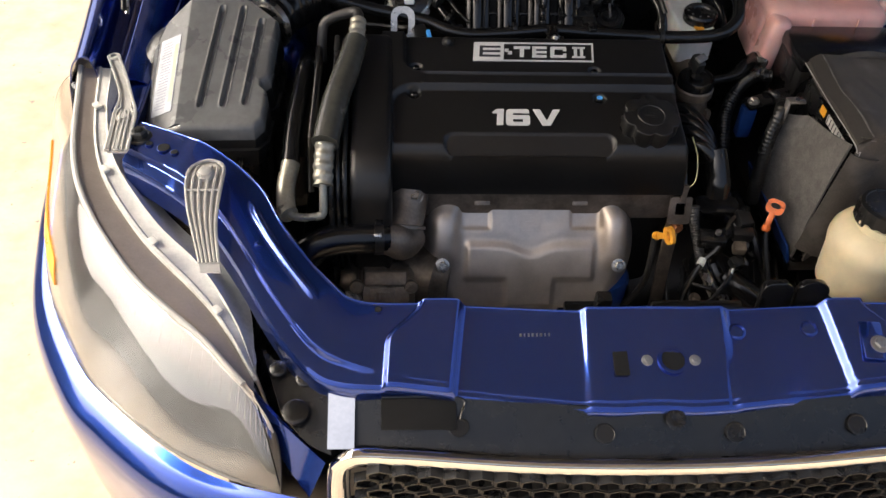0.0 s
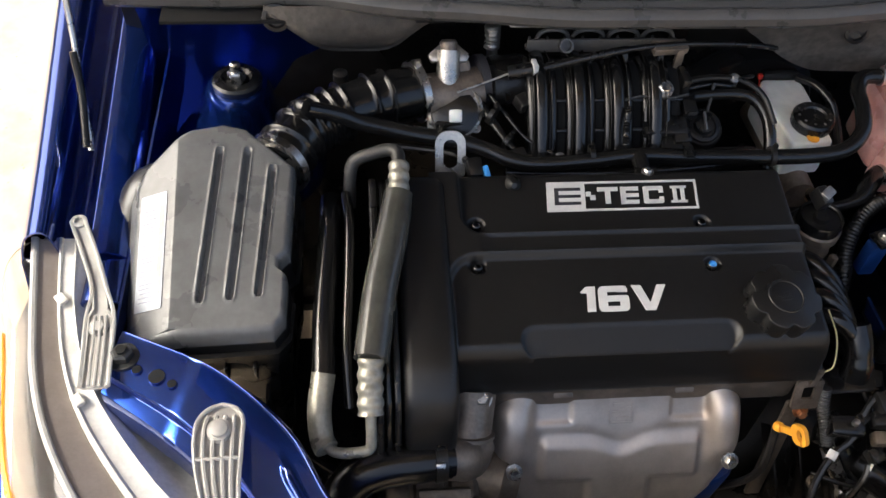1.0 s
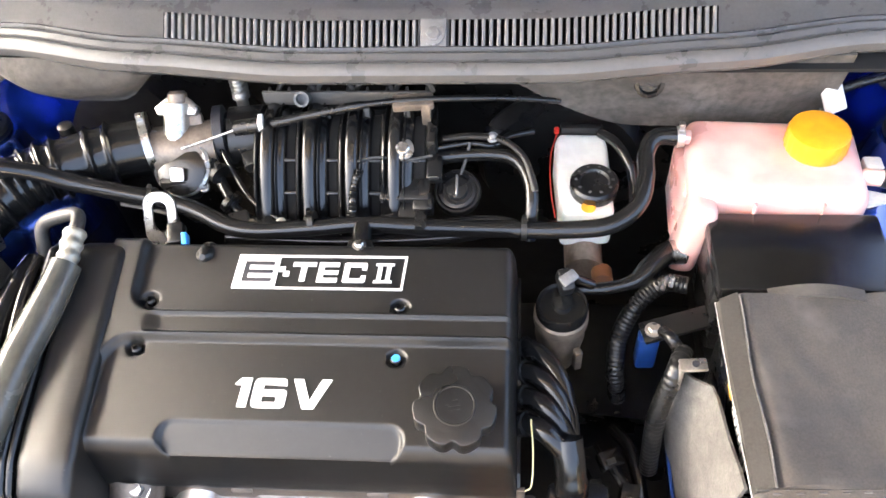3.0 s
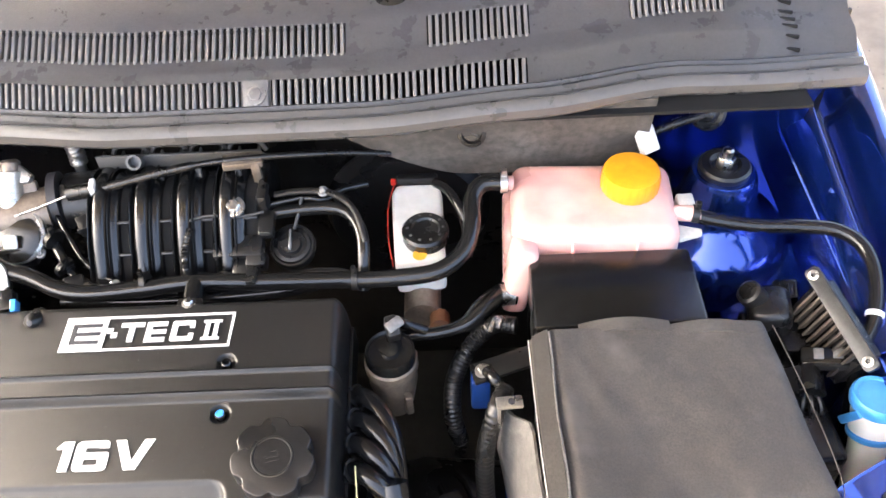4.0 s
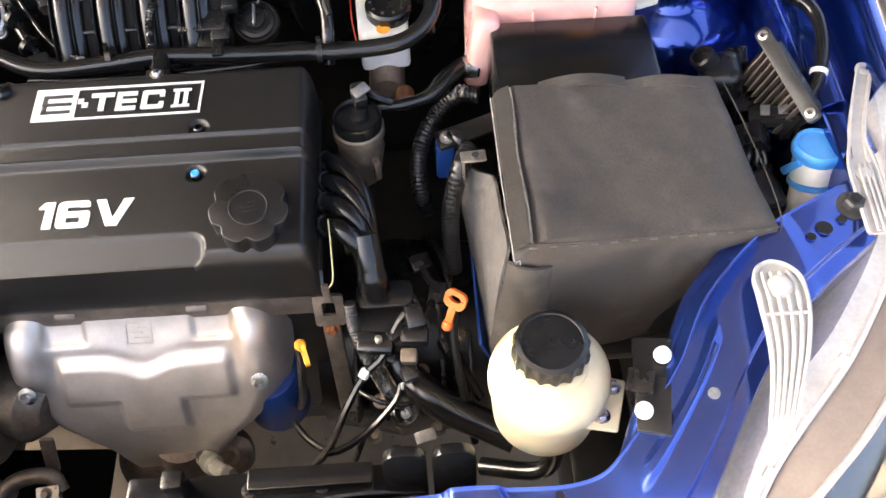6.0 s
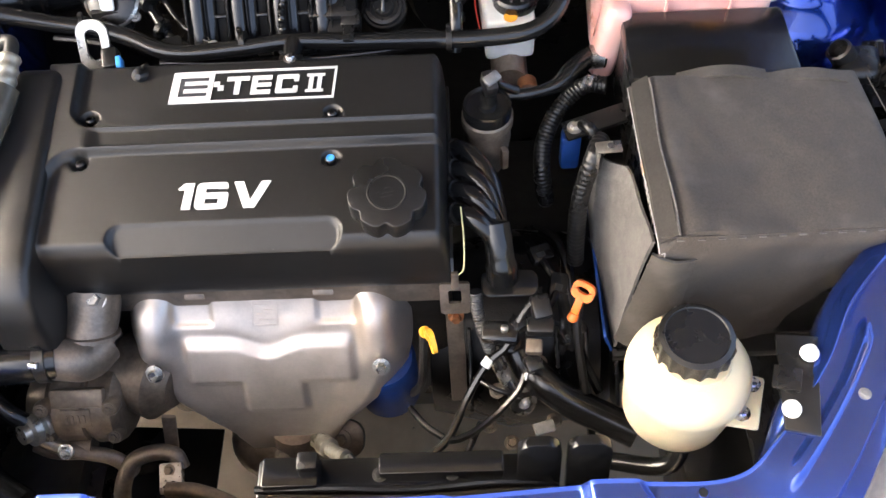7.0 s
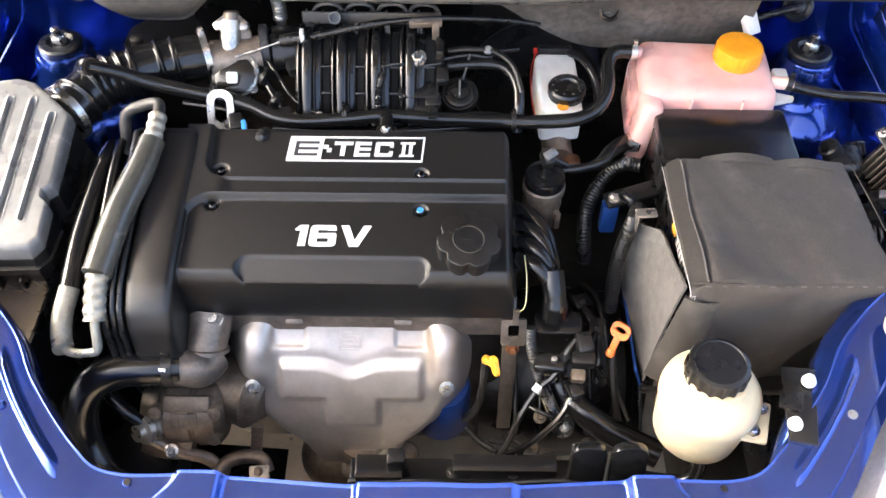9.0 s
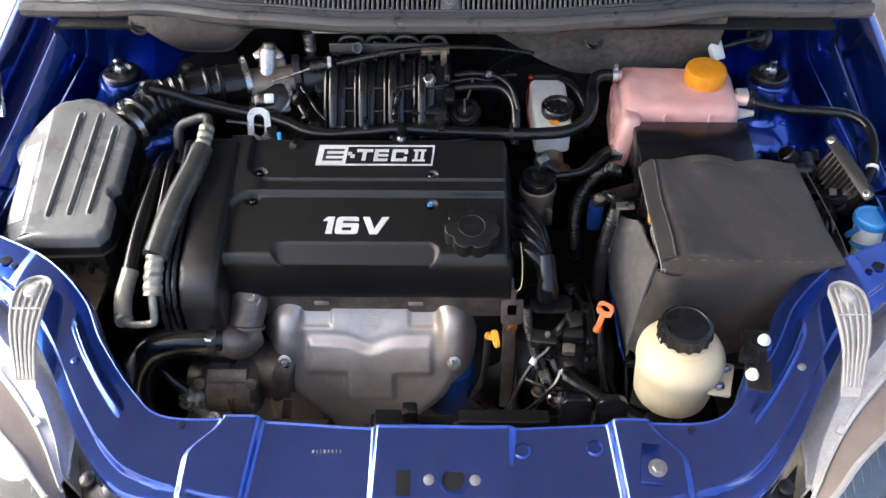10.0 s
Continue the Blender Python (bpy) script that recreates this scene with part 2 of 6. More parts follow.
def bolt(parent, p, r=0.007, h=0.006, normal=(0, 0, 1), material=None, name="bolt", washer=True):
    """A hexagon head on a washer."""
    m = Matrix.Translation(p) @ Vector(normal).to_track_quat("Z", "Y").to_matrix().to_4x4()
    bm = lathe([(r * 1.5, -0.002), (r * 1.5, 0.0012), (r * 1.3, 0.0016)], m, 16) if washer else bmesh.new()
    lathe([(r, 0), (r, h * 0.8), (r * 0.8, h)], m, 6, bm)
    return part(name, bm, material or STEEL, parent, sharp=30)


def clip_ring(parent, p, way, r, width=0.009, material=None, name="hose_clamp"):
    """A band clamp round a hose, with its ears."""
    m = Matrix.Translation(p) @ Vector(way).to_track_quat("Z", "Y").to_matrix().to_4x4()
    bm = lathe([(r, -width / 2), (r + 0.0015, -width / 2), (r + 0.0015, width / 2), (r, width / 2)], m, 24)
    c = m @ Vector((0, r + 0.005, 0))
    box((0, 0, 0), (0.006, 0.009, width * 0.8), 0.001, bm=bm)
    bm.verts.ensure_lookup_table()
    bmesh.ops.transform(bm, matrix=Matrix.Translation(c) @ m.to_3x3().to_4x4(), verts=[v for v in bm.verts if v.co.length < 0.012])
    return part(name, bm, material or STEEL, parent)


from mathutils.bvhtree import BVHTree

# ---- ground ----
bm = bmesh.new()
rows = []
steps = [-40, -12, -5] + [-3 + 0.15 * k for k in range(41)] + [5, 12, 40]
for y in steps:
    rows.append([(x, y + 0.8, 0.004 * noise.noise((x * 1.3, y * 1.3, 0)) if abs(x) < 4 and abs(y) < 4 else 0.0) for x in steps])
tagged(part("ground", loft(rows, bm=bm), GROUND, recalc=False), "sandy beige worn concrete ground with dark specks", "ground", kind="structure")

# assumed open shelter over the car, unseen, added to shade the bay: a slab roof whose edge leaves the ground beside the
# car in the sun, the wall that carries it, and a wall that darkens low reflections
tagged(part("roof", box((-0.4, 3.7, 3.05), (4.8, 8.0, 0.14), 0.01), WALL), "unseen grey slab roof of an assumed open shelter, shading the bay", "roof", kind="structure")
tagged(part("added_wall_north", box((-0.4, 7.8, 1.49), (4.8, 0.2, 2.98), 0.01), WALL), "unseen grey rendered wall, added to carry the assumed roof", "wall", kind="structure")
tagged(part("added_wall_west", box((-6.2, 2.0, 1.0), (0.2, 16.0, 2.0), 0.01), WALL), "unseen grey rendered wall, added to darken low reflections", "wall", kind="structure")

# ---- car body ----
car = thing("car", "dark blue compact car with its bonnet propped open", "car", (0, 1.2, 0))

REAR = [(0, .566, .741), (.08, .566, .741), (.225, .575, .740), (.335, .573, .746), (.379, .597, .763), (.432, .659, .785), (.470, .722, .801), (.54, .785, .813), (.634, .836, .812)]
FRONT = [(0, .447, .704), (.08, .447, .704), (.27, .468, .710), (.36, .474, .723), (.405, .498, .740), (.447, .549, .764), (.49, .617, .782), (.535, .678, .795), (.585, .726, .804), (.650, .776, .806)]


def both_sides(points):
    return [(-x, y, z) for x, y, z in points[:0:-1]] + list(points)


def tie_bar():
    n = 1201
    back, front = rail(both_sides(REAR), n), rail(both_sides(FRONT), n)
    rows = []
    for v in [-0.25, -0.2, -0.16, -0.13, -0.1, -0.07, -0.04, -0.02, 0.0, 0.02] + [0.04 + 0.03 * k for k in range(22)] + [0.715, 0.735, 0.745, 0.755, 0.765, 0.775, 0.79, 0.82, 0.86, 0.885, 0.895, 0.905, 0.915, 0.925, 0.94, 0.97, 1.0, 1.03, 1.08, 1.14]:
        row = []
        for a, b in zip(back, front):
            p = a.lerp(b, min(max(v, 0), 1))
            x = p.x
            arm = step(abs(x), .30, .40)
            # ridge along the front: well inside the edge on the arms, close to it in the middle
            edge = .885 - .15 * step(abs(x), .26, .37)
            h = (-.0008 - .0077 * arm) * step(v, edge, edge + .04) - .006 * ((min(max(v, 0), 1) - .32) / .68) ** 2 * arm
            # rear flange: steep in the middle, a sloping shoulder along the arms
            if v < 0:
                wide = step(abs(x), .365, .41) * (1 - step(abs(x), .50, .57))
                turn = min(1, -v / .16) * math.pi / 2
                p = p + (a - b).normalized() * wide * (.019 if x > 0 else .006) * math.sin(turn)
                h -= wide * (.014 * (1 - math.cos(turn)) + .3 * max(0, -v - .16)) + (1 - wide) * (.022 * min(1, -v / .02) + .088 * -v)
            elif v < 0.02:
                h += .0012 * (1 - v / .02)
            if v > 0.98:
                h -= 0.3 * (v - 0.98) * 0.9
            # pressed steps across the bar: raised stretches beside the arms, and the latch plate
            q = min(max(v, 0), 1)
            rise = .212 + .014 * q
            fall = .262 + .036 * step(q, 0, .5) + .006 * q
            h += .013 * step(abs(x), rise, rise + .012) - .008 * step(abs(x), fall, fall + .009)
            h += .0075 * step(x, -.080 - .004 * q, -.069 - .004 * q) * (1 - .55 * q) * (1 - step(x, .090 - .01 * q, .104 - .01 * q))
            h += .006 * q * step(x, .086, .098) * (1 - step(x, .13, .2))
            h -= .002 * step(abs(x), .550 + .022 * q, .566 + .022 * q)
            # pressed bead along the arms
            if 0.36 < abs(p.x) < 0.50:
                fade = step(abs(p.x), .384, .398) * step(.478 - abs(p.x), 0, .012)
                h += fade * (.0062 * math.exp(-((v - .30) / .050) ** 2) - (.0045 if p.x > 0 else .001) * math.exp(-((v - .30) / .022) ** 2))
            row.append((p.x, p.y, p.z + h))
        rows.append(row)
    return loft(rows, 0.003)


shape = tie_bar()
skin = BVHTree.FromBMesh(shape)


def on_bar(x, y):
    """The height of the tie bar's upper side."""
    return skin.ray_cast(Vector((x, y, 2)), Vector((0, 0, -1)))[0].z


bar = part("front_tie_bar", shape, BLUE, car, "glossy dark blue pressed steel tie bar", sharp=50)
part("latch_hole", lathe([(0.0165, 0), (0.0175, 0.0035), (0.0135, 0.0035), (0.013, -0.004)], pose(.024, .503, on_bar(.024, .503) - .001, 12, 0, 0), 28), BLUE, bar)
# flat near-black pieces paint the shade in the bar's holes and slots
part("latch_opening_shade", lathe([(0.0135, 0), (0.0135, 0.0012)], pose(.024, .503, on_bar(.024, .503), 12, 0, 0), 28), SHADE_BLACK, bar)
part("latch_slot_shade", prism(rounded(0.017, 0.036, 0.002), 0, 0.0015, pose(-.037, .502, on_bar(-.037, .502), 12, 0, 0)), SHADE_BLACK, bar)
for x in (-.006, .05):
    bolt(bar, (x, .503, on_bar(x, .503)), 0.0045, 0.003, (0, -.2, 1), ALLOY)
for x, y in ((.108, .540), (.198, .546)):
    part("dimple", lathe([(0.0095, 0), (0.0105, 0.002), (0.008, 0.003), (0.0075, 0.0005)], pose(x, y, on_bar(x, y) - .001, 12, 0, 0), 20), BLUE, bar)
for s in (-1, 1):
    for dx, dy, r in ((.594, .781, .0078), (.614, .790, .0045), (.579, .772, .0045), (.317, .563, .004)):
        z = on_bar(s * dx, dy) - .0012
        part("bar_hole", lathe([(r + 0.0008, 0), (r + 0.0008, 0.0012), (r, 0.0014), (r, 0.0008)], pose(s * dx, dy, z + 0.0018, 10 if dx < .4 else 0, 0, 0), 18), BLUE, bar)
        part("bar_hole_shade", lathe([(r, 0), (r, 0.0012)], pose(s * dx, dy, z + 0.0021, 10 if dx < .4 else 0, 0, 0), 18), SHADE_BLACK, bar)
    bolt(bar, (s * .629, .806, on_bar(s * .629, .806)), 0.0105, 0.011, material=DIM, name="bumper_stop_bolt")
    part("bolt_hole_shade", lathe([(.005, 0), (.005, .0135)], pose(s * .629, .806, on_bar(s * .629, .806)), 12), SHADE_BLACK, bar)
    bolt(bar, (s * .459, .632, on_bar(s * .459, .632)), 0.0036, 0.0022, material=ALLOY if s > 0 else BLUE)
for x, y in ((.263, .52),):
    z = on_bar(x, y)
    part("stay_tab", box((x, y, z + .002), (.026, .05, .003), .001, (12, 0, -6)), BLUE, bar)
    bolt(bar, (x + .006, y - .006, z + .003), .0075, .005, (0, -.2, 1), ALLOY)
for k, w in enumerate((.004, .002, .003, .004, .003, .004, .002, .003)):
    part("stamped_mark", box((-.15 + .0048 * k, .538, on_bar(-.15 + .0048 * k, .538) - .0002), (w * .7, .0042, .0012), 0, (12, 0, 0)), ALLOY, bar)

PROFILE = [(.625, .56), (.633, .70), (.640, .775), (.650, .800), (.662, .808), (.673, .8115), (.678, .809), (.681, .794), (.687, .786), (.696, .787), (.701, .800), (.705, .824), (.709, .836),
           (.714, .8425), (.720, .845), (.727, .844), (.734, .8405), (.740, .834), (.745, .824), (.751, .80), (.761, .73), (.776, .65), (.790, .55), (.794, .42), (.785, .28)]


def fender(s):
    line = [(p.x, p.z) for p in rail([(a, 0, b) for a, b in PROFILE], 66)]
    rows = []
    for k in range(16):
        y = .944 + .0545 * k
        rise = 0.022 * step(y, .95, 1.5)
        row = []
        for x, z in line:
            flare = .05 + .05 * step(x, .69, .73)
            row.append((s * (x + flare * (y - 1.1) + (.008 + .014 * step(x, .65, .69) if s < 0 else 0)), y - .02 * (x - .64), z + (rise if z > .59 else 0)))
        rows.append(row)
    return loft(rows, 0.002)


def strut_tower(s):
    t = part("strut_tower", lathe([(.105, .69), (.098, .73), (.082, .75), (.058, .764), (.049, .776), (.045, .80), (.041, .822), (.037, .829), (.02, .83)], pose(s * .545, 1.2, 0), 40), BLUE, car, "blue suspension strut tower")
    part("strut_mount", lathe([(.029, .826), (.031, .829), (.031, .836), (.028, .839), (.019, .840), (.015, .835), (.010, .835)], pose(s * .545, 1.2, 0), 32), BLACK, t, "black rubber strut mount")
    part("strut_nut", lathe([(.0115, .832), (.0115, .846), (.009, .849)], pose(s * .545, 1.2, 0), 6), STEEL, t)
    part("strut_rod", lathe([(.0065, .846), (.0065, .86), (.004, .862)], pose(s * .545, 1.2, 0), 12), STEEL, t)


for s in (-1, 1):
    part("fender", fender(s), BLUE, car, "blue front fender with bolted rain channel", sharp=60)
    strut_tower(s)
    # inner apron between fender and bay, and the wheel house hump
    part("inner_apron", loft([[(s * (.645 - .10 * step(.78 - z, 0, .5)), y, z) for y in (.83, .95, 1.1, 1.25, 1.4)] for z in (.80, .7, .55, .4, .28)], 0.003), BLUE, car)
    part("wheel_house", loft([rail([(s * .66, y, .735), (s * .59, y, .715), (s * .53, y, .675), (s * .50, y, .6), (s * .49, y, .3)], 16) for y in (.98, 1.06, 1.15, 1.25, 1.36)], 0.003), BLUE, car)

# firewall, cowl and windscreen base
part("firewall", loft([rail([(-.70, 1.33, z), (-.3, 1.29, z), (0, 1.28, z), (.3, 1.29, z), (.70, 1.33, z)], 24) for z in (.96, .8, .6, .4, .25)], 0.004), DULL, car)
part("cowl_side", loft([rail([(x, 1.31, .72), (x, 1.3, .82), (x * .99, 1.26, .9), (x * .985, 1.215, .945)], 10) for x in (.44, .5, .56, .62, .67)], 0.003), BLUE, car, "blue cowl side panel")
part("cowl_side", loft([rail([(-x, 1.31, .72), (-x, 1.3, .82), (-x * .99, 1.26, .9), (-x * .985, 1.215, .945)], 10) for x in (.44, .5, .56, .62, .67)], 0.003), BLUE, car, "blue cowl side panel")


def cowl_y(x):
    """The plan line of the cowl's front edge."""
    return 1.158 + .020 * step(abs(x), .12, .32) + .034 * step(abs(x), .3, .5) + .014 * step(abs(x), .5, .69)


xs = [-.685 + 1.37 * k / 60 for k in range(61)]
sec = [(-.004, -.016), (-.011, -.008), (-.012, .002), (-.008, .008), (-.003, .0105), (.001, .009), (.003, .003), (.005, .003), (.007, .008), (.012, .0115), (.017, .010), (.0195, .004), (.022, .004), (.025, .009), (.030, .007), (.032, -.004), (.02, -.016)]
part("cowl_seal", loft([[(x, cowl_y(x) + a, .955 - .012 * step(abs(x), .4, .66) + b) for a, b in sec] for x in xs], closed=True), SEAL, car, "black rubber weatherstrip along the cowl edge", sharp=30)



COWL_LINE = [(0, .950), (.006, .954), (.010, .956), (.036, .978), (.042, .981), (.066, .985), (.070, .986), (.100, 1.004), (.108, 1.007), (.26, 1.04)]


def cowl_at(x, s):
    """A point of the cowl, a way s behind its front line: two steep slotted strips with ledges between them."""
    for (a, za), (b, zb) in zip(COWL_LINE, COWL_LINE[1:]):
        if s <= b or b == .26:
            z = za + (zb - za) * (s - a) / (b - a)
            break
    k = step(s, .1, .26)
    return Vector((x * (1 - .04 * k * step(abs(x), .5, .69)), cowl_y(x) * (1 - k) + 1.19 * k + .018 + s, z - .02 * step(abs(x), .5, .7)))


SLOTS = [(-.285, -.004, .010, .036), (.029, .309, .010, .036), (-.62, .11, .070, .100), (.20, .315, .070, .100), (.43, .54, .070, .100)]


def cowl_sheet():
    bm = bmesh.new()
    xs = sorted({round(-.69 + .01 * k, 4) for k in range(139)} | {v for s in SLOTS for v in s[:2]})
    ys = sorted({a for a, _ in COWL_LINE} | {.054, .13, .16, .2})
    grid = {(x, y): bm.verts.new(cowl_at(x, y)) for x in xs for y in ys}
    for x0, x1 in zip(xs, xs[1:]):
        for y0, y1 in zip(ys, ys[1:]):
            cx, cy = (x0 + x1) / 2, (y0 + y1) / 2
            if not any(a < cx < b and c < cy < d for a, b, c, d in SLOTS):
                bm.faces.new((grid[x0, y0], grid[x1, y0], grid[x1, y1], grid[x0, y1]))
    bmesh.ops.solidify(bm, geom=bm.faces[:], thickness=-0.004)
    return bm


cowl = part("cowl_panel", cowl_sheet(), COWL, car, "dark grey plastic cowl panel with slotted air intakes")
# black sheet below the slots, painting the darkness between the slats
part("slot_shade", box((0, 1.30, .93), (1.24, .23, .004), 0), SHADE_BLACK, cowl)
for a, b, c, d in SLOTS:
    n = round((b - a) / .0079)
    mould = None
    for k in range(n):
        x = a + (b - a) * (k + .5) / n
        low, high = cowl_at(x, c), cowl_at(x, d)
        mid = (low + high) / 2
        if mould is None:
            mould = part("slat", box((mid.x, mid.y, mid.z - .003), (.0040, (high - low).length + .004, .010), .0008, (math.degrees(math.atan2(high.z - low.z, d - c)), 0, 0), seg=1), COWL, cowl), mid
        else:
            o = new("slat", mould[0].data)
            o.parent = cowl
            o.location = mid - mould[1]
p = cowl_at(.0125, .023)
part("cowl_screw_pad", box((p.x, p.y, p.z + .001), (.028, .034, .004), .001, (40, 0, 0)), COWL, cowl)
bolt(cowl, (p.x, p.y - .002, p.z + .004), 0.008, 0.004, (0, -.64, .77), material=COWL)

scr = part("windscreen", loft([[(x, 1.425 + .10 * (x / .7) ** 2 + (z - 1.03) * 1.75, z) for x in [-.7 + .1 * k for k in range(15)]] for z in (1.03, 1.15, 1.3, 1.45)], 0.005), GLASS, car)
scr.visible_shadow = False

# bonnet, propped open
ang = radians(60)
rows = []
for k in range(13):
    d = .95 * k / 12
    rows.append([(x * (1 - .12 * step(d, .5, .95)), 1.33 - d * math.cos(ang) - .05 * math.sin(math.pi * k / 12) , 1.065 + d * math.sin(ang) - .05 * (x / .72) ** 2 * .6) for x in [-.72 + .12 * j for j in range(13)]])
part("bonnet", loft(rows, 0.012), BLUE, car, "blue bonnet propped open")
# dark sheet, never in view, added to darken what the valve cover reflects
part("bonnet_dark_sheet", loft([[(x * .86, y - .004, z - .016) for x, y, z in row] for row in rows[1:-1]], .008), DULL, car, "unseen dark sheet added under the bonnet to darken reflections")
ROD = [(-.70, 1.075, .835), (-.703, 1.10, .86), (-.715, 1.19, 1.0), (-.70, 1.14, 1.3), (-.66, 1.1, 1.56)]
prop = thing("prop_rod", "thin grey steel bonnet prop rod", "prop rod", (-.70, 1.075, .83))
part("rod", sweep(ROD, 0.0035), STEEL, prop)
part("grip", sweep([(-.702, 1.07, .845), (-.705, 1.115, .885), (-.709, 1.14, .925)], 0.0042, 10), DULL, prop, "dark rubber sleeve")

# ---- headlights, grille and bumper ----
LENS_TOP = [(.742, .958, .816), (.734, .89, .80), (.722, .81, .785), (.692, .728, .773), (.640, .648, .760), (.589, .590, .748), (.523, .535, .736), (.482, .492, .726), (.452, .462, .717)]
LENS_MID = [(.786, .95, .775), (.776, .87, .742), (.757, .765, .722), (.706, .648, .711), (.650, .582, .704), (.584, .520, .697), (.512, .471, .690), (.462, .437, .684), (.436, .424, .678)]
LENS_LOW = [(.797, .93, .70), (.791, .83, .665), (.765, .70, .638), (.700, .588, .630), (.646, .528, .628), (.566, .461, .628), (.494, .420, .630), (.446, .400, .632), (.424, .391, .634)]
HOUSE = [(.697, .958, .814), (.690, .88, .795), (.665, .80, .775), (.60, .71, .752), (.535, .645, .738), (.486, .57, .725), (.460, .512, .709)]


def mirrored(points, s):
    return [(s * x, y, z) for x, y, z in points]


def headlight(s):
    lamp = thing("headlight", "clear wraparound headlight with pale grey housing flange", "headlight", (s * .6, .72, .6), "headlights")
    n = 36
    top, mid, low, house = (rail(mirrored(c, s), n) for c in (LENS_TOP, LENS_MID, LENS_LOW, HOUSE))
    rows = []
    for k in range(13):
        v = k / 12
        rows.append([a * (1 - v) * (1 - 2 * v) + 4 * v * (1 - v) * b + c * v * (2 * v - 1) for a, b, c in zip(top, mid, low)])
    o = part("lens", loft(rows, 0.003), GLASS, lamp, "clear polycarbonate lens", sharp=60)
    o.visible_shadow = False
    inner = [[p + Vector((-s * .045 * math.sin(math.pi * k / 12), .055 * math.sin(math.pi * k / 12), -.01)) * (1 - .85 * step(j / n, .62, 1)) for j, p in enumerate(row)] for k, row in enumerate(rows)]
    part("reflector", loft(inner[:6], 0.002), MIRROR, lamp, "silver reflector", sharp=60)
    part("bezel", loft(inner[5:], 0.002), BEZEL, lamp, "brown-grey inner bezel", sharp=60)
    def between(v, h=0.0):
        return [a.lerp(b, v) + Vector((0, 0, h)) for a, b in zip(top, house)]

    part("lens_edge", loft([between(0), between(.08, .003), between(.14, .001), between(.5, 0), between(.56, -.003)], 0.004), LENSTOP, lamp, "textured pinkish-grey top band of the lens", sharp=60)
    part("housing_flange", loft([between(.54, -.003), between(.56, .004), between(.62, .005), between(.66, .002), between(.9, .002), between(.95, .004), between(1)], 0.004), LAMPGREY, lamp, "pale grey housing flange", sharp=40)
    for k in (5, 12, 19, 27):
        p = top[k].lerp(house[k], .66)
        part("flange_clip", box(tuple(p + Vector((0, 0, .005))), (.010, .014, .005), .0015, (0, 0, s * -40)), LAMPGREY, lamp)
    under = rail(mirrored([(.672, .91, .79), (.655, .84, .765), (.626, .785, .732), (.568, .722, .716), (.520, .682, .710), (.481, .618, .700), (.468, .568, .698), (.461, .517, .703)], s), n)
    part("flange_panel", loft([[a.lerp(b, v) + Vector((0, 0, -.006 * math.sin(math.pi * v))) for a, b in zip(house, under)] for v in (0, .25, .5, .75, 1)], 0.003), LAMPGREY, lamp, "pale grey inner housing panel", sharp=60)
    skirt = [[p + Vector((-s * .012 * v, .012 * v, -.16 * v)) for p in house] for v in (0, .5, 1)]
    part("housing", loft(skirt, 0.003), LAMPGREY, lamp)
    part("side_marker", loft([[rows[r][j] + Vector((s * .0015, -.0015, .0005)) for j in range(3, 12)] for r in (7, 8, 9)], .002), AMBER, lamp, "amber side marker")
    edge = [p + Vector((0, 0, .003)) for p in top]
    part("rim", sweep([tuple(p) for p in edge[::3]], 0.004, 60, 8), WHITISH, lamp)
    # long ribbed bracket screwed to the tie bar, and the upper tab
    line = rail([(s * .526, .738, .823), (s * .528, .70, .822), (s * .524, .652, .808), (s * .511, .594, .775)], 40)
    w = .0225
    gone = [0.0]
    for p, q in zip(line, line[1:]):
        gone.append(gone[-1] + (q - p).length)

    def spread(i):
        d = max(0.0, 1 - gone[i] / w)
        return w * math.sqrt(max(.02, 1 - d * d)) * (1 - .48 * step(i / 39, .3, 1))

    plate = part("bracket", loft([[p + Vector((v * spread(i), 0, .003)) for i, p in enumerate(line)] for v in (-1, -.9, -.5, 0, .5, .9, 1)], 0.003), WHITISH, lamp, "ribbed off-white plastic mounting bracket", sharp=50)
    for v in (-.94, -.58, -.2, .2, .58, .94):
        first = 1 if abs(v) > .9 else 4
        part("rib", sweep([tuple(p + Vector((v * spread(i), 0, .0055))) for i, p in enumerate(line)][first::3], .0021, 34, 6), WHITISH, plate)
    part("top_rim", sweep([tuple(line[i] + Vector((v * spread(i), 0, .0055))) for i, v in ((9, -.94), (6, -.94), (3, -.94), (1, -.94), (0, -.6), (0, .6), (1, .94), (3, .94), (6, .94), (9, .94))], .0022, 40, 6), WHITISH, plate)
    part("cross_rib", sweep([tuple(line[17] + Vector((v * spread(17), 0, .0055))) for v in (-.9, 0, .9)], .002, 6, 6), WHITISH, plate)
    part("screw_boss", lathe([(.0115, 0), (.011, .006), (.0085, .0065), (.0085, .0095), (.006, .011)], pose(s * .5275, .712, .8245), 22), WHITISH, plate)
    inward = .005 if s > 0 else 0
    tab = rail([(s * (x - inward), y, z) for x, y, z in ((.699, .975, .819), (.684, .94, .817), (.667, .90, .815), (.659, .865, .814), (.655, .838, .814), (.652, .80, .813), (.650, .770, .812))], 16)
    for v in (-1, 1):
        part("tab_edge", sweep([tuple(p + Vector((v * (.0075 + (.006 if i > 8 else 0)), 0, .006))) for i, p in enumerate(tab)][::3], .0022, 24, 6), WHITISH, lamp)
    for v in (-.35, .1, .5):
        part("tab_rib", sweep([tuple(p + Vector((v * .0125, 0, .008))) for p in tab[9::2]], .0016, 14, 6), WHITISH, lamp)
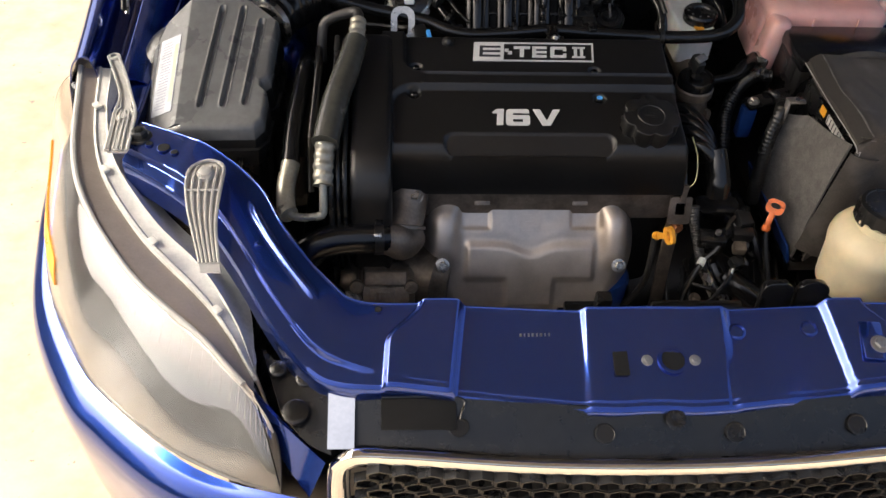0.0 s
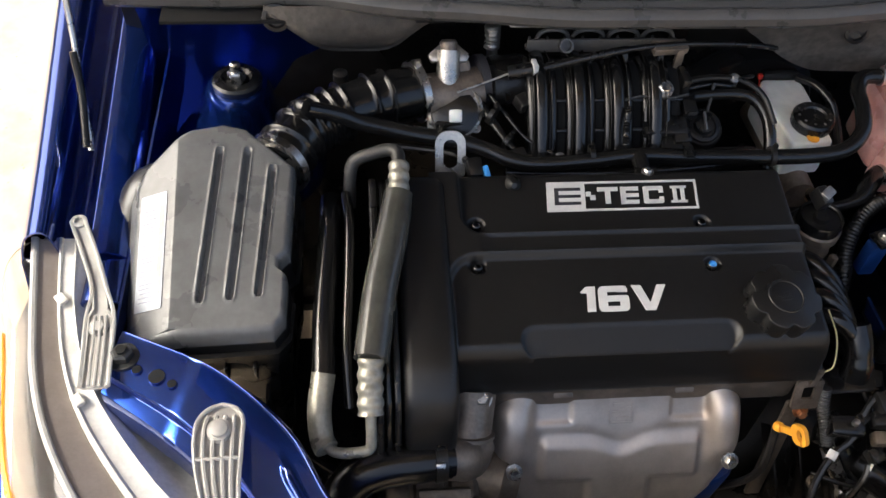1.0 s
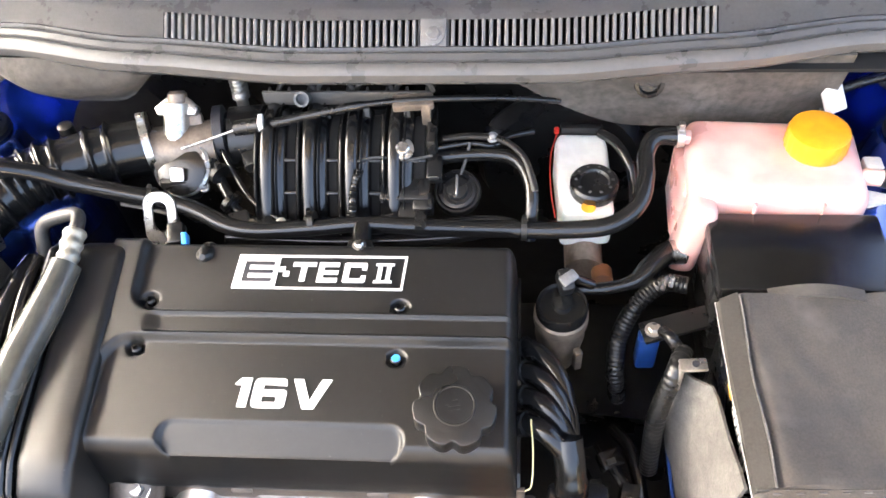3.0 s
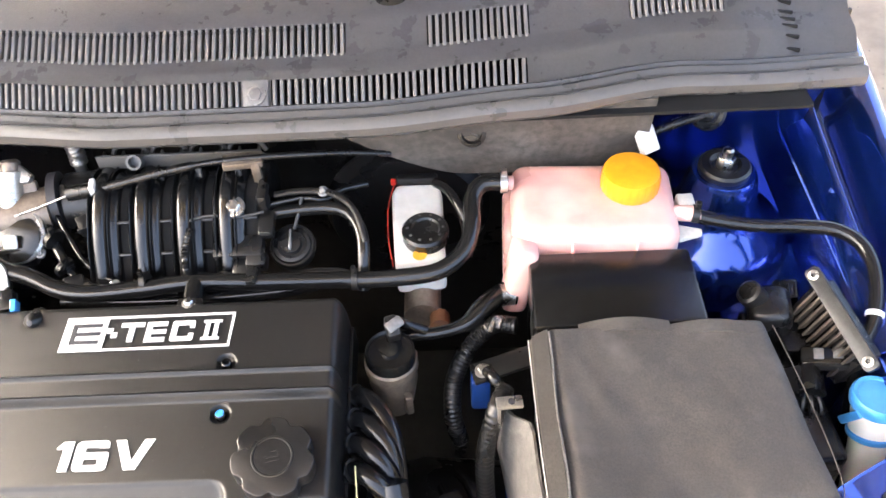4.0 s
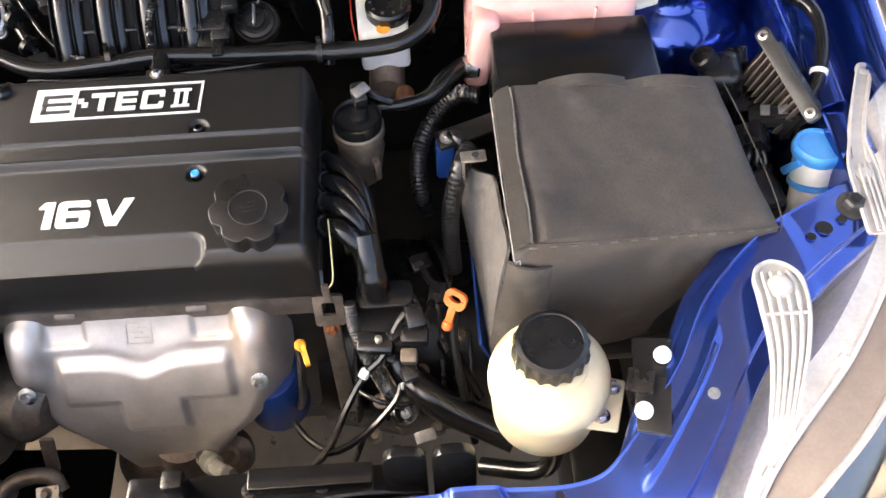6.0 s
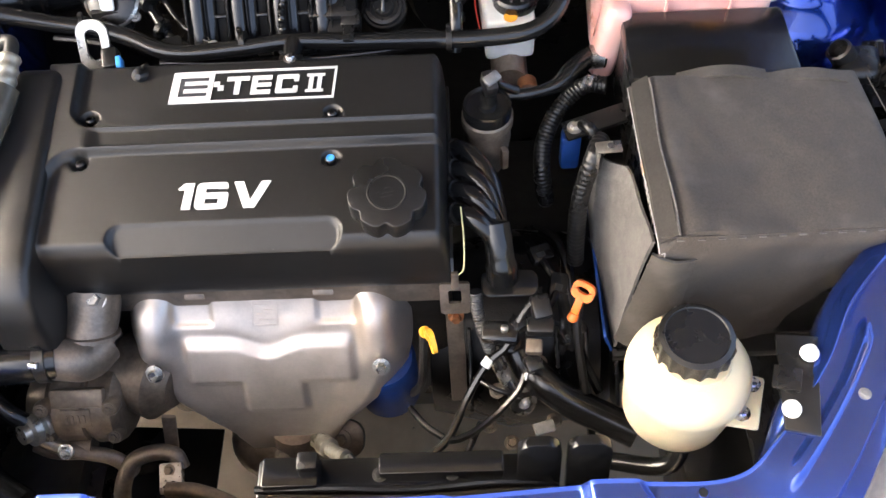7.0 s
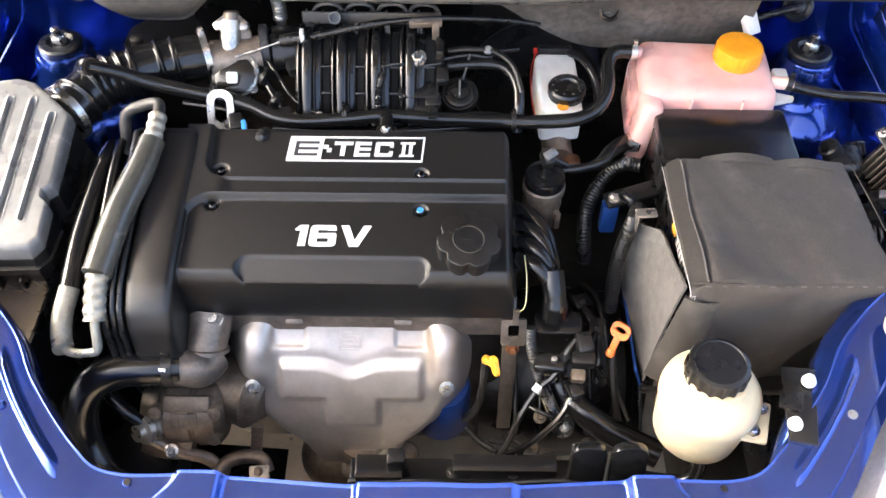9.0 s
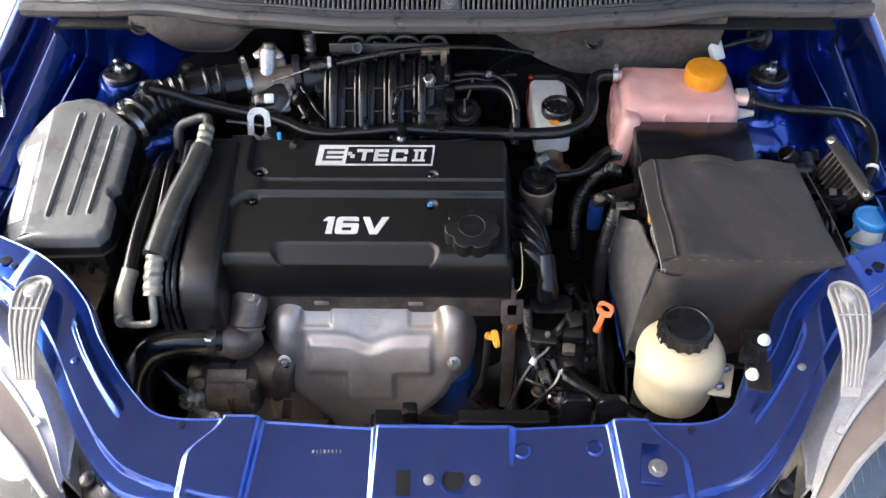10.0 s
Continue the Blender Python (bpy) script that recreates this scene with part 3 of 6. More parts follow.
    part("tab_eye", lathe([(.009, 0), (.009, .004), (.0075, .005), (.0045, .005), (.0045, .002)], pose(s * (.699 - inward), .976, .821), 18), WHITISH, lamp)
    part("upper_tab", loft([[p + Vector((v * (.0075 + (.006 if i > 8 else 0)), 0, .004 + .003 * (abs(v) > .7))) for i, p in enumerate(tab)] for v in (-1, -.75, -.7, 0, .7, .75, 1)], 0.003), WHITISH, lamp)
    bolt(lamp, (s * (.656 - inward), .838, .819), 0.007, 0.004, material=WHITISH, name="tab_screw")
    for k in range(26):
        j = 10 + int(k * .85)
        a, b = inner[6][j], inner[9][j]
        a, b = (a.lerp(inner[6][j + 1], (k * .85) % 1), b.lerp(inner[9][j + 1], (k * .85) % 1))
        out = Vector((s * .002, -.003, .003))
        part("lens_flute", sweep([tuple(a.lerp(b, .15) + out), tuple(a.lerp(b, .4) + out), tuple(a.lerp(b, .5 + .016 * k) + out)], .0006, 6, 5), LENSTOP, lamp)
    return lamp


for s in (-1, 1):
    headlight(s)

BUMP = [[(.796, .93, .692), (.790, .83, .656), (.764, .70, .629), (.700, .586, .620), (.646, .526, .617), (.566, .459, .617), (.494, .418, .618), (.40, .385, .632)],
        [(.808, .93, .683), (.803, .82, .646), (.778, .69, .619), (.714, .571, .609), (.660, .511, .606), (.578, .443, .605), (.503, .403, .606), (.40, .372, .618)],
        [(.817, .93, .645), (.814, .80, .606), (.790, .67, .578), (.724, .551, .568), (.669, .492, .564), (.586, .425, .562), (.508, .387, .563), (.40, .358, .576)],
        [(.81, .93, .45), (.81, .78, .42), (.782, .65, .40), (.708, .54, .39), (.65, .48, .39), (.565, .42, .39), (.49, .382, .39), (.40, .352, .4)],
        [(.80, .93, .25), (.80, .78, .22), (.765, .66, .2), (.69, .56, .2), (.63, .50, .2), (.55, .45, .2), (.48, .41, .2), (.40, .38, .2)]]
bumper = thing("bumper", "glossy blue painted front bumper", "bumper", (0, .5, .2))
for s in (-1, 1):
    rows = [rail(mirrored(c, s), 40) for c in BUMP]
    fine = [rail([tuple(r[j]) for r in rows], 16) for j in range(40)]
    part("corner", loft(fine, 0.003), BLUE, bumper)
    arm = [rail(mirrored(c, s), 12) for c in ([(0.467, 0.484, 0.712), (0.422, 0.445, 0.690), (0.375, 0.418, 0.652)], [(0.462, 0.478, 0.700), (0.430, 0.432, 0.655), (0.394, 0.396, 0.615)])]
    part("lamp_edge", loft(arm, 0.004), BLUE, bumper)
    part("filler_panel", loft([rail(mirrored(c, s), 8) for c in ([(.455, .545, .70), (.41, .50, .70), (.375, .485, .70)], [(.425, .46, .69), (.395, .43, .675), (.368, .42, .665)])], 0.003), BLACK, bumper, "black filler panel")
    for x, y, r in ((.408, .458, .015), (.400, .500, .011), (.432, .512, .010)):
        part("clip", lathe([(r, 0), (r, .003), (r * .85, .004)], pose(s * x, y, .7 - .2 * (.5 - y) * .8, 12, 0, 0), 20), BLACK, bumper)
part("lower_centre", loft([rail([(-.41, .385 + d, z), (0, .335 + d, z), (.41, .385 + d, z)], 30) for d, z in ((-.02, .42), (-.04, .38), (-.03, .3), (0, .2))], 0.003), BLUE, bumper)

grille = thing("grille", "chrome framed black honeycomb radiator grille", "grille", (0, .42, .5))


def bow(x, back, mid):
    return mid + (back - mid) * (x / .36) ** 2


top_panel = [[(x, bow(x, .487, .452) * (1 - v) + v * bow(x, .432, .412), .708 - .042 * v - .004 * math.sin(v * 3.1)) for x in [-.36 + .02 * k for k in range(37)]] for v in (0, .1, .3, .6, .9, 1)]
part("top_panel", loft(top_panel, 0.004), BLACK, grille, "black plastic radiator cover panel")
frame_line = [(-.30, bow(.3, .385, .365), .44), (-.352, .395, .52), (-.362, .415, .62), (-.345, .42, .660), (-.29, bow(.29, .425, .4), .667)] + [(x, bow(x, .425, .4), .667) for x in (-.15, 0, .15)]
frame_line += [(-x, y, z) for x, y, z in frame_line[4::-1]]
part("chrome_frame", sweep(frame_line, .015, 120, 12, flat=.75), CHROME, grille, "polished chrome surround")
for s in (-1, 1):
    part("end_cap", loft([[(s * (.372 - .03 * u), .487 - .065 * v, .709 - .035 * v) for u in (0, .15, .5, .85, 1)] for v in (0, .25, .5, .75, 1)], 0.006), CHROME, grille)
for x in (-.225, -.06, .09, .235):
    y = bow(x, .455, .43)
    part("push_clip", lathe([(.012, -.002), (.012, .0012), (.0105, .0016), (.0095, .0006), (.003, .0006)], pose(x, y, .6865, 25, 0, 0), 20), BLACK, grille, sharp=20)
part("push_clip", lathe([(.012, 0), (.012, .002), (.009, .003), (.005, .002)], pose(.02, .440, .699, 25, 0, 0), 20), BLACK, grille)
# the pocket's inner shade, painted as a near-black plate
part("pocket", box((-.27, .452, .6965), (.085, .035, .004), .002, (28, 0, 0)), SHADE_BLACK, grille)
part("pocket_lip", sweep([(-.312, .468, .707), (-.225, .466, .7075), (-.223, .445, .697)], .002, 20, 6), GLOSS, grille)


def honeycomb():
    bm = bmesh.new()
    r, t = .0165, .0032
    for j in range(16):
        for i in range(-17, 18):
            x = i * r * 1.732 + (r * .866 if j % 2 else 0)
            z = .652 - j * r * 1.5 * .62
            if abs(x) > .335 or z < .46:
                continue
            y = bow(x, .405, .383) - (.652 - z) * .12
            ring = []
            for q in (r * .99, r - t):
                for d in (0, .012):
                    ring.append([bm.verts.new((x + q * math.cos(radians(60 * k + 30)), y + d, z + q * .62 * math.sin(radians(60 * k + 30)))) for k in range(6)])
            for a, b in ((0, 2), (2, 3), (0, 1)):
                for k in range(6):
                    bm.faces.new((ring[a][k], ring[a][(k + 1) % 6], ring[b][(k + 1) % 6], ring[b][k]))
    return bm


tagged(part("honeycomb", honeycomb(), BLACK, grille, "black honeycomb mesh", sharp=20), kind="stuff")

# radiator, fan shroud and lower structure
rad = thing("radiator", "black radiator and fan shroud behind the tie bar", "radiator", (0, .60, .3))
part("core", box((0, .545, .49), (.62, .05, .40), .004), DULL, rad)
part("top_tank", box((0, .545, .695), (.66, .055, .04), .01), BLACK, rad)
part("fan_shroud", loft([[(x, .585 + .05 * v + .012 * math.sin(9 * x), .67 - .34 * v) for x in [-.30 + .02 * k for k in range(31)]] for v in (0, .1, .3, .6, 1)], 0.004), BLACK, rad)
part("shroud_ledge", box((.055, .606, .668), (.29, .05, .018), .004), GLOSS, rad)
part("shroud_step", box((.09, .618, .684), (.12, .022, .016), .003), GLOSS, rad)
part("shroud_step", box((-.055, .612, .683), (.055, .03, .02), .003), GLOSS, rad)
part("shroud_post", box((-.035, .615, .70), (.02, .018, .03), .003), BLACK, rad)
for x in (.182, .228):
    part("shroud_fin", prism(rounded(.041, .10, .015, 5), -.006, .006, pose(x, .607, .69, 78, 0, 0), .002), GLOSS, rad)
part("latch_cable", sweep([(-.09, .60, .678), (-.02, .598, .684), (.06, .596, .68), (.14, .60, .683), (.2, .60, .676)], .004, 30, 8), GLOSS, rad)
for x in (-.04, .03, .1):
    bolt(rad, (x, .612, .677), .005, .004, material=DULL)

for s in (-1, 1):
    o = part("frame_rail", box((s * .42, .95, .38), (.09, .85, .13), .01), DULL, car)
part("subframe", box((0, 1.12, .22), (.85, .22, .07), .02), DULL, car)
# three dark panels added to hide bright ground low in the dark bay
part("dark_panel_left", box((-.395, .68, .40), (.35, .22, .006), .002, (0, 8, 0)), BLACK, car)
part("dark_panel_rear", box((.24, 1.10, .38), (.52, .34, .05), .01), DULL, car)
part("dark_panel_side", box((-.44, .84, .42), (.17, .50, .006), .002), BLACK, car)
part("crossmember", box((0, .56, .25), (.9, .06, .07), .01), DULL, car)


def wheel(s, y):
    w = thing("wheel", "black rubber tyre on a grey steel rim", "wheel", (s * .70, y, .3), "wheels")
    m = pose(s * .72, y, .3, 0, 90, 0)
    part("tyre", lathe([(.20, -.08), (.26, -.09), (.293, -.075), (.299, -.03), (.299, .03), (.293, .075), (.26, .09), (.20, .08)], m, 48), GLOSS, w)
    part("rim", lathe([(.05, -.03), (.19, -.05), (.205, -.08), (.205, .08), (.19, .04), (.05, .05)], m, 40), CAST, w)


for s in (-1, 1):
    for y in (1.18, 3.72):
        wheel(s, y)

# body behind the bay: sides, roof and tail
def body_section(y):
    """Half outline from sill to roof centre at a distance along the car."""
    w = .835 - .06 * step(y, 3.6, 4.5)
    belt = .93 + .05 * step(y, 1.7, 3.0)
    roof = belt + .01 + .50 * step(y, 1.55, 2.45) - .46 * step(y, 3.45, 4.25)
    lean = .20 * min(1.0, max(0.0, (roof - belt) / .5))
    return [(w - .03, .22), (w, .35), (w + .012, .55), (w + .01, .72), (w - .01, belt - .04), (w - .045, belt), (w - .05 - lean * .5, (belt + roof) / 2), (w - .06 - lean, roof - .05), (w - .12 - lean, roof - .012), (.3, roof + .015), (0, roof + .02)]


ys = [1.72 + .08 * k for k in range(36)]
rows = []
for y in ys:
    half = body_section(y)
    rows.append([(-x, y, z) for x, z in half] + [(x, y, z) for x, z in half[-2::-1]])
part("cabin_body", loft(rows, .004), BLUE, car, "blue cabin, roof and tail")
part("tail", loft([[(x, 4.52, z) for x, z in ((-.77, z), (0, z), (.77, z))] for z in (.22, .6, .99)], .004), BLUE, car)
part("floor_pan", box((0, 2.9, .22), (1.6, 3.2, .02), 0), DULL, car)
for s in (-1, 1):
    for y0, y1 in ((2.1, 2.75), (2.85, 3.5)):
        rows = []
        for k in range(7):
            y = y0 + (y1 - y0) * k / 6
            h = body_section(y)
            a, b = Vector((h[5][0] + .004, 0, h[5][1] + .03)), Vector((h[7][0] + .006, 0, h[7][1] - .01))
            m = Vector((h[6][0] + .008, 0, h[6][1]))
            rows.append([(s * q.x, y, q.z) for q in (a, m, b)])
        part("side_window", loft(rows, .003), TINT, car)
    part("door_seam", box((s * .843, 2.0, .62), (.006, .006, .6), 0), INK, car)
    part("door_seam", box((s * .846, 2.8, .62), (.006, .006, .6), 0), INK, car)

# rail that carries the fender forward to the tie bar
for s in (-1, 1):
    part("fender_rail", loft([[(s * x, y, z) for x, z in ((.640, .70), (.644, .785), (.650, .798), (.668, .802), (.680, .803), (.688, .797), (.690, .76), (.69, .70))] for y in (.885, .91, .94, .97)], .003), BLUE, car, sharp=60)

# fan of short slits at the cowl's outer corners: near-black bars paint their shade
for s in (-1, 1):
    for k in range(8):
        p = cowl_at(s * .612, .010 + .0115 * k)
        part("corner_slit_shade", box((p.x, p.y, p.z - .001), (.018, .0032, .006), .001, (20, 0, s * -14)), SHADE_BLACK, cowl)

# dark panels added between the lamps and the wheel houses to cover bright ground
for s in (-1, 1):
    part("dark_panel_lamp", loft([[(s * (.505 + .05 * step(.72 - y, 0, .12)), y, z) for y in (.60, .66, .72, .80, .88, 1.0)] for z in (.70, .6, .4, .2)], .004), BLACK, car)

# ---- engine ----
engine = thing("engine", "sixteen-valve petrol engine with satin black plastic valve cover", "engine", (-.1, .92, .2))


def cover_level(y):
    return .81 + .176 * (y - .846)


def inside(x, y, x0, x1, y0, y1, r):
    """Signed distance to a rounded rectangle; negative inside."""
    dx, dy = abs(x - (x0 + x1) / 2) - (x1 - x0) / 2 + r, abs(y - (y0 + y1) / 2) - (y1 - y0) / 2 + r
    return math.hypot(max(dx, 0), max(dy, 0)) + min(max(dx, dy), 0) - r


BOLTS = [(-.269, .951), (-.013, .947), (-.272, .899), (-.013, .893)]


def cover_height(x, y):
    z = cover_level(y)
    d = min(inside(x, y, -.302, .3, .6, .9065, .03), inside(x, y, -.283, .3, .938, 1.2, .022))
    z += .009 * step(d, -.0015, .0045)
    z -= .004 * step(-abs(y - .9225), -.012, -.008) * step(x, -.27, -.25)
    # rounded front edge, cut by a long sloping scallop with rounded ends
    edge = .0135 * (max(0.0, .8105 - y) / .0105) ** 2
    s = inside(x, y, -.234, .000, .7965, .8295, .0155)
    cut = (.0015 + .0125 * (.829 - y) / .029) * step(-s, -.0005, .004)
    z -= max(edge, cut)
    # rear and side edges
    if y > 1.012:
        z -= .05 * (1 - math.sqrt(max(0.0, 1 - ((y - 1.012) / .016) ** 2)))
    if x > .092:
        z -= .05 * (1 - math.sqrt(max(0.0, 1 - ((x - .092) / .012) ** 2)))
    for bx, by in BOLTS:
        z -= .006 * step(.0095 - math.hypot(x - bx, y - by), 0, .002)
    return z


xs = [-.318 + .422 * k / 190 for k in range(191)]
ys = [.8 + .228 * k / 150 for k in range(151)]
rows = [[(x, y, cover_height(x, y)) for x in xs] for y in ys]
rows = [[(x, .800 - .0035 * math.sin(k / 7 * math.pi / 2) * (1 if k < 7 else .3), .722 + (cover_height(x, .8) - .722) * (1 - k / 7)) for x in xs] for k in (7, 6, 4, 2, 1)] + rows + [[(x, 1.029, .74) for x in xs]]
cover = part("valve_cover", loft(rows), COVER, engine, "satin black plastic valve cover with two recessed panels", sharp=60)
part("cover_side", loft([[(.1045, y, max(.742, cover_height(.104, y) - d)) for y in ys[::6] + [ys[-1]]] for d in (.0, .02, .06)], .003), COVER, engine)
for x, y in BOLTS:
    part("cover_bolt", lathe([(.0052, 0), (.0052, .006), (.004, .0072), (.0027, .0072), (.0027, .003)], pose(x, y, cover_level(y) - .006), 14), GLOSS, cover)
    if x > -.1 and y < .92:
        part("paint_ring", lathe([(.0028, .0072), (.0031, .0078), (.0040, .0078), (.0043, .0070)], pose(x, y, cover_level(y) - .006), 18), SKYBLUE, cover, "light blue paint mark on the bolt")

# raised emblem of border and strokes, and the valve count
em = pose(-.098, .984, cover_level(.984) + .0004, 10, 0, 0)


def bars(list_of_boxes, material, parent, name, at, h=.0012):
    bm = bmesh.new()
    for cx, cy, w, d in list_of_boxes:
        prism([(cx - w / 2 + .09 * (cy - d / 2), cy - d / 2), (cx + w / 2 + .09 * (cy - d / 2), cy - d / 2), (cx + w / 2 + .09 * (cy + d / 2), cy + d / 2), (cx - w / 2 + .09 * (cy + d / 2), cy + d / 2)], 0, h, at, bm=bm)
    return part(name, bm, material, parent)


bars([(0, .0185, .175, .0025), (0, -.0185, .175, .0025), (-.0865, 0, .0025, .039), (.0865, 0, .0025, .039), (-.0645, 0, .042, .037)], MARK, cover, "emblem_plate", em)
bars([(-.0635, .0095, .030, .004), (-.0635, 0, .030, .004), (-.0635, -.0095, .030, .004), (-.0765, 0, .005, .023)], INK, cover, "emblem_dark_stroke", em, .0016)
strokes = [(-.0395, .003, .006, .006), (-.0345, -.002, .006, .006)]
strokes += [(-.017, .009, .024, .005), (-.017, -.001, .006, .019)]
strokes += [(.0085, .009, .021, .005), (.0085, 0, .021, .0045), (.0085, -.009, .021, .005), (.001, 0, .006, .0195)]
strokes += [(.0365, .009, .021, .005), (.0365, -.009, .021, .005), (.0275, 0, .006, .021), (.0455, .0065, .005, .007), (.0455, -.0065, .005, .007)]
strokes += [(.0615, 0, .0045, .021), (.0705, 0, .0045, .021), (.066, .0098, .019, .003), (.066, -.0098, .019, .003)]
for some in (strokes[:2], strokes[2:4], strokes[4:8], strokes[8:13], strokes[13:]):
    bars(some, MARK, cover, "emblem_letter", em)


# the figure one, the figure six and the letter V, 29 mm tall, drawn in millimetres
fig = pose(-.1190, .8555, cover_level(.8555) + .0002, 10, 0, 0) @ Matrix.Diagonal((.001, .00107, 1, 1))


def flat_shape(name, outlines):
    bm = bmesh.new()
    for outline in outlines:
        prism(outline, 0, .0012, fig, bm=bm)
    part(name, bm, MARK, cover)


flat_shape("figure_one", [[(-46.5, 8.2), (-40.3, 13.9), (-30.1, 13.9), (-32.9, -13.6), (-42.0, -13.6), (-39.7, 6.9), (-45.9, 6.9)]])
flat_shape("figure_six", [
    [(-27.7, 7.6), (-27, 10.8), (-24.5, 13.2), (-21.5, 13.9), (1, 13.9), (3.6, 12.6), (4.3, 10.5), (4.2, 7), (-5.8, 7), (-6.5, 7.6)],
    [(-28.9, -8.4), (-27.7, 7.6), (-17.9, 7.6), (-19.1, -8.4)],
    [(-18.7, -3), (-18.2, 3.2), (2.5, 3.2), (4.3, 2.2), (4.8, 0), (4.6, -3)],
    [(-5.6, -8.4), (-5.2, -3), (4.6, -3), (4.2, -8.4)],
    [(-28.9, -8.4), (4.2, -8.4), (3.6, -11.6), (1.5, -13.4), (-1.5, -14), (-24, -14), (-27, -13.2), (-28.6, -11)]])
flat_shape("letter_v", [[(9.8, 13.7), (19.7, 13.7), (27.2, -6), (37.6, 13.7), (47.4, 13.7), (31.8, -14), (20.8, -14)]])

# oil cap: seven broad lobes parted by narrow hollows, a raised ring and an embossed symbol
capat = pose(.046, .841, .806, 10, 0, 12)


def lobed(r, deep, n=7, fine=98):
    line = []
    for k in range(fine):
        a = 2 * math.pi * k / fine
        off = (a * n / (2 * math.pi) + .5) % 1 - .5
        q = r - deep * math.exp(-(off / .16) ** 2)
        line.append((q * math.cos(a), q * math.sin(a)))
    return line


cap = part("oil_filler_cap", prism(lobed(.0385, .0055), 0, .026, capat, .0022, seg=2), BLACK, engine, "black lobed oil filler cap", sharp=50)
part("neck", lathe([(.031, -.012), (.033, -.004), (.033, .002)], capat, 32), BLACK, cap)
part("ring", lathe([(.0170, .0258), (.0178, .0270), (.0190, .0270), (.0198, .0258)], capat, 40), BLACK, cap)
bars([(0, 0, .012, .002), (.005, .002, .002, .004), (-.007, .002, .004, .0015), (0, -.004, .012, .001), (.001, .005, .005, .001)], BLACK, cap, "oil_can_symbol", capat @ pose(0, 0, .0256), .0008)

TIMING = [(1.03, .60), (1.032, .80), (1.02, .838), (1.0, .852), (.90, .834), (.815, .818), (.78, .808), (.755, .79), (.742, .762), (.737, .72), (.742, .66), (.76, .58), (.80, .46), (1.0, .46)]
side = Matrix(((0, 0, 1, 0), (1, 0, 0, 0), (0, 1, 0, 0), (0, 0, 0, 1)))
part("timing_cover", prism(TIMING, -.358, -.302, side, .010, seg=3), COVER, engine, "black timing belt cover")
for x0, x1, g in ((-.367, -.3605, .006), (-.376, -.3695, .010), (-.386, -.378, .004)):
    part("timing_rib", prism([((y - .9) * (1 - g) + .9, (z - .65) * (1 - g) + .65 - g * .3) for y, z in TIMING], x0, x1, side, .002, seg=1), BLACK if g != .01 else GLOSS, engine)
part("block", box((-.10, .925, .54), (.40, .20, .38), .012), DULL, engine)
part("head", box((-.10, .915, .70), (.40, .21, .07), .006), CAST, engine, "cast aluminium cylinder head")

# heat shield over the exhaust manifold
SX, SP = -.104, rail([(0, .830, .688), (0, .819, .695), (0, .805, .675), (0, .786, .648), (0, .768, .622), (0, .752, .592), (0, .739, .556), (0, .729, .52), (0, .723, .487), (0, .725, .462)], 110)

SW = [(0, 0, w) for w in (.136, .143, .156, .160, .157, .146, .120, .080, .060, .056)]


def shield():
    rows = []
    for i, c in enumerate(SP):
        v = i / 109
        w = rail(SW, 101)[round(v * 100)].z
        row = []
        for k in range(121):
            u = -1 + 2 * k / 120
            x = SX + w * u * (1.05 if u < 0 else 1.0)
            lift = -.042 * (max(0, abs(u) - .78) / .22) ** 2
            dx, z = x - SX, c.z
            # bosses round the two fixings
            for bx in (-.127, .126):
                lift += .016 * math.exp(-((dx - bx) / .022) ** 4 - ((z - .652) / .036) ** 4)
            # a crest that dips to a vee, a stepped plateau with a broad stem, and shallow pockets above
            dip = .014 * math.exp(-(dx / .025) ** 2)
            lift += .0024 * math.exp(-((z - .655 + dip) / .015) ** 2) * step(.15 - abs(dx), 0, .03)
            top = .648 - dip * .8
            arm = step(.098 - abs(dx), 0, .010) * step(top - z, -.003, .014) * step(z - .592, 0, .009)
            stem = step(.040 - abs(dx), 0, .009) * step(.625 - z, -.004, .010) * step(z - .550, 0, .009)
            lift += .0075 * max(arm, stem)
            pocket = step(.024 - abs(abs(dx) - .080), 0, .005) * step(z - .660, -.002, .003) * step(.690 - z, 0, .003)
            lift -= .0035 * pocket
            row.append((x, c.y - lift * .75, z + lift * .66))
        rows.append(row)
    return loft(rows, .0012)


sh = part("heat_shield", shield(), SHIELD, engine, "brownish stamped steel heat shield", sharp=60)
for x in (-.231, .0225):
    bolt(sh, (x, .752, .628), .0068, .008, (0, -1, .8), BRIGHT, "shield_bolt")
badge = Matrix.Translation((SX, .8015, .6705)) @ pose(0, 0, 0, 53, 0, 0)
bm = bmesh.new()
for cx, cy, w, d in ((-.0135, 0, .002, .032), (.0135, 0, .002, .032), (0, .0155, .028, .002), (0, -.0155, .028, .002), (-.004, .007, .012, .003), (.004, .002, .012, .003), (-.003, -.003, .014, .003), (.002, -.009, .016, .002)):
    box((cx, cy, 0), (w, d, .0018), 0, bm=bm)
bmesh.ops.transform(bm, matrix=badge, verts=bm.verts)
part("stamped_badge", bm, SHIELD, sh)
for x in (-.175, -.035):
    part("shield_tab", box((x, .810, .698), (.022, .010, .002), .0008, (50, 0, 0)), CAST, sh)
part("exhaust_pipe", sweep([(SX + .01, .745, .50), (SX + .01, .735, .44), (SX + .012, .75, .36), (SX + .012, .82, .28)], .034, 16, 18), CAST, engine)
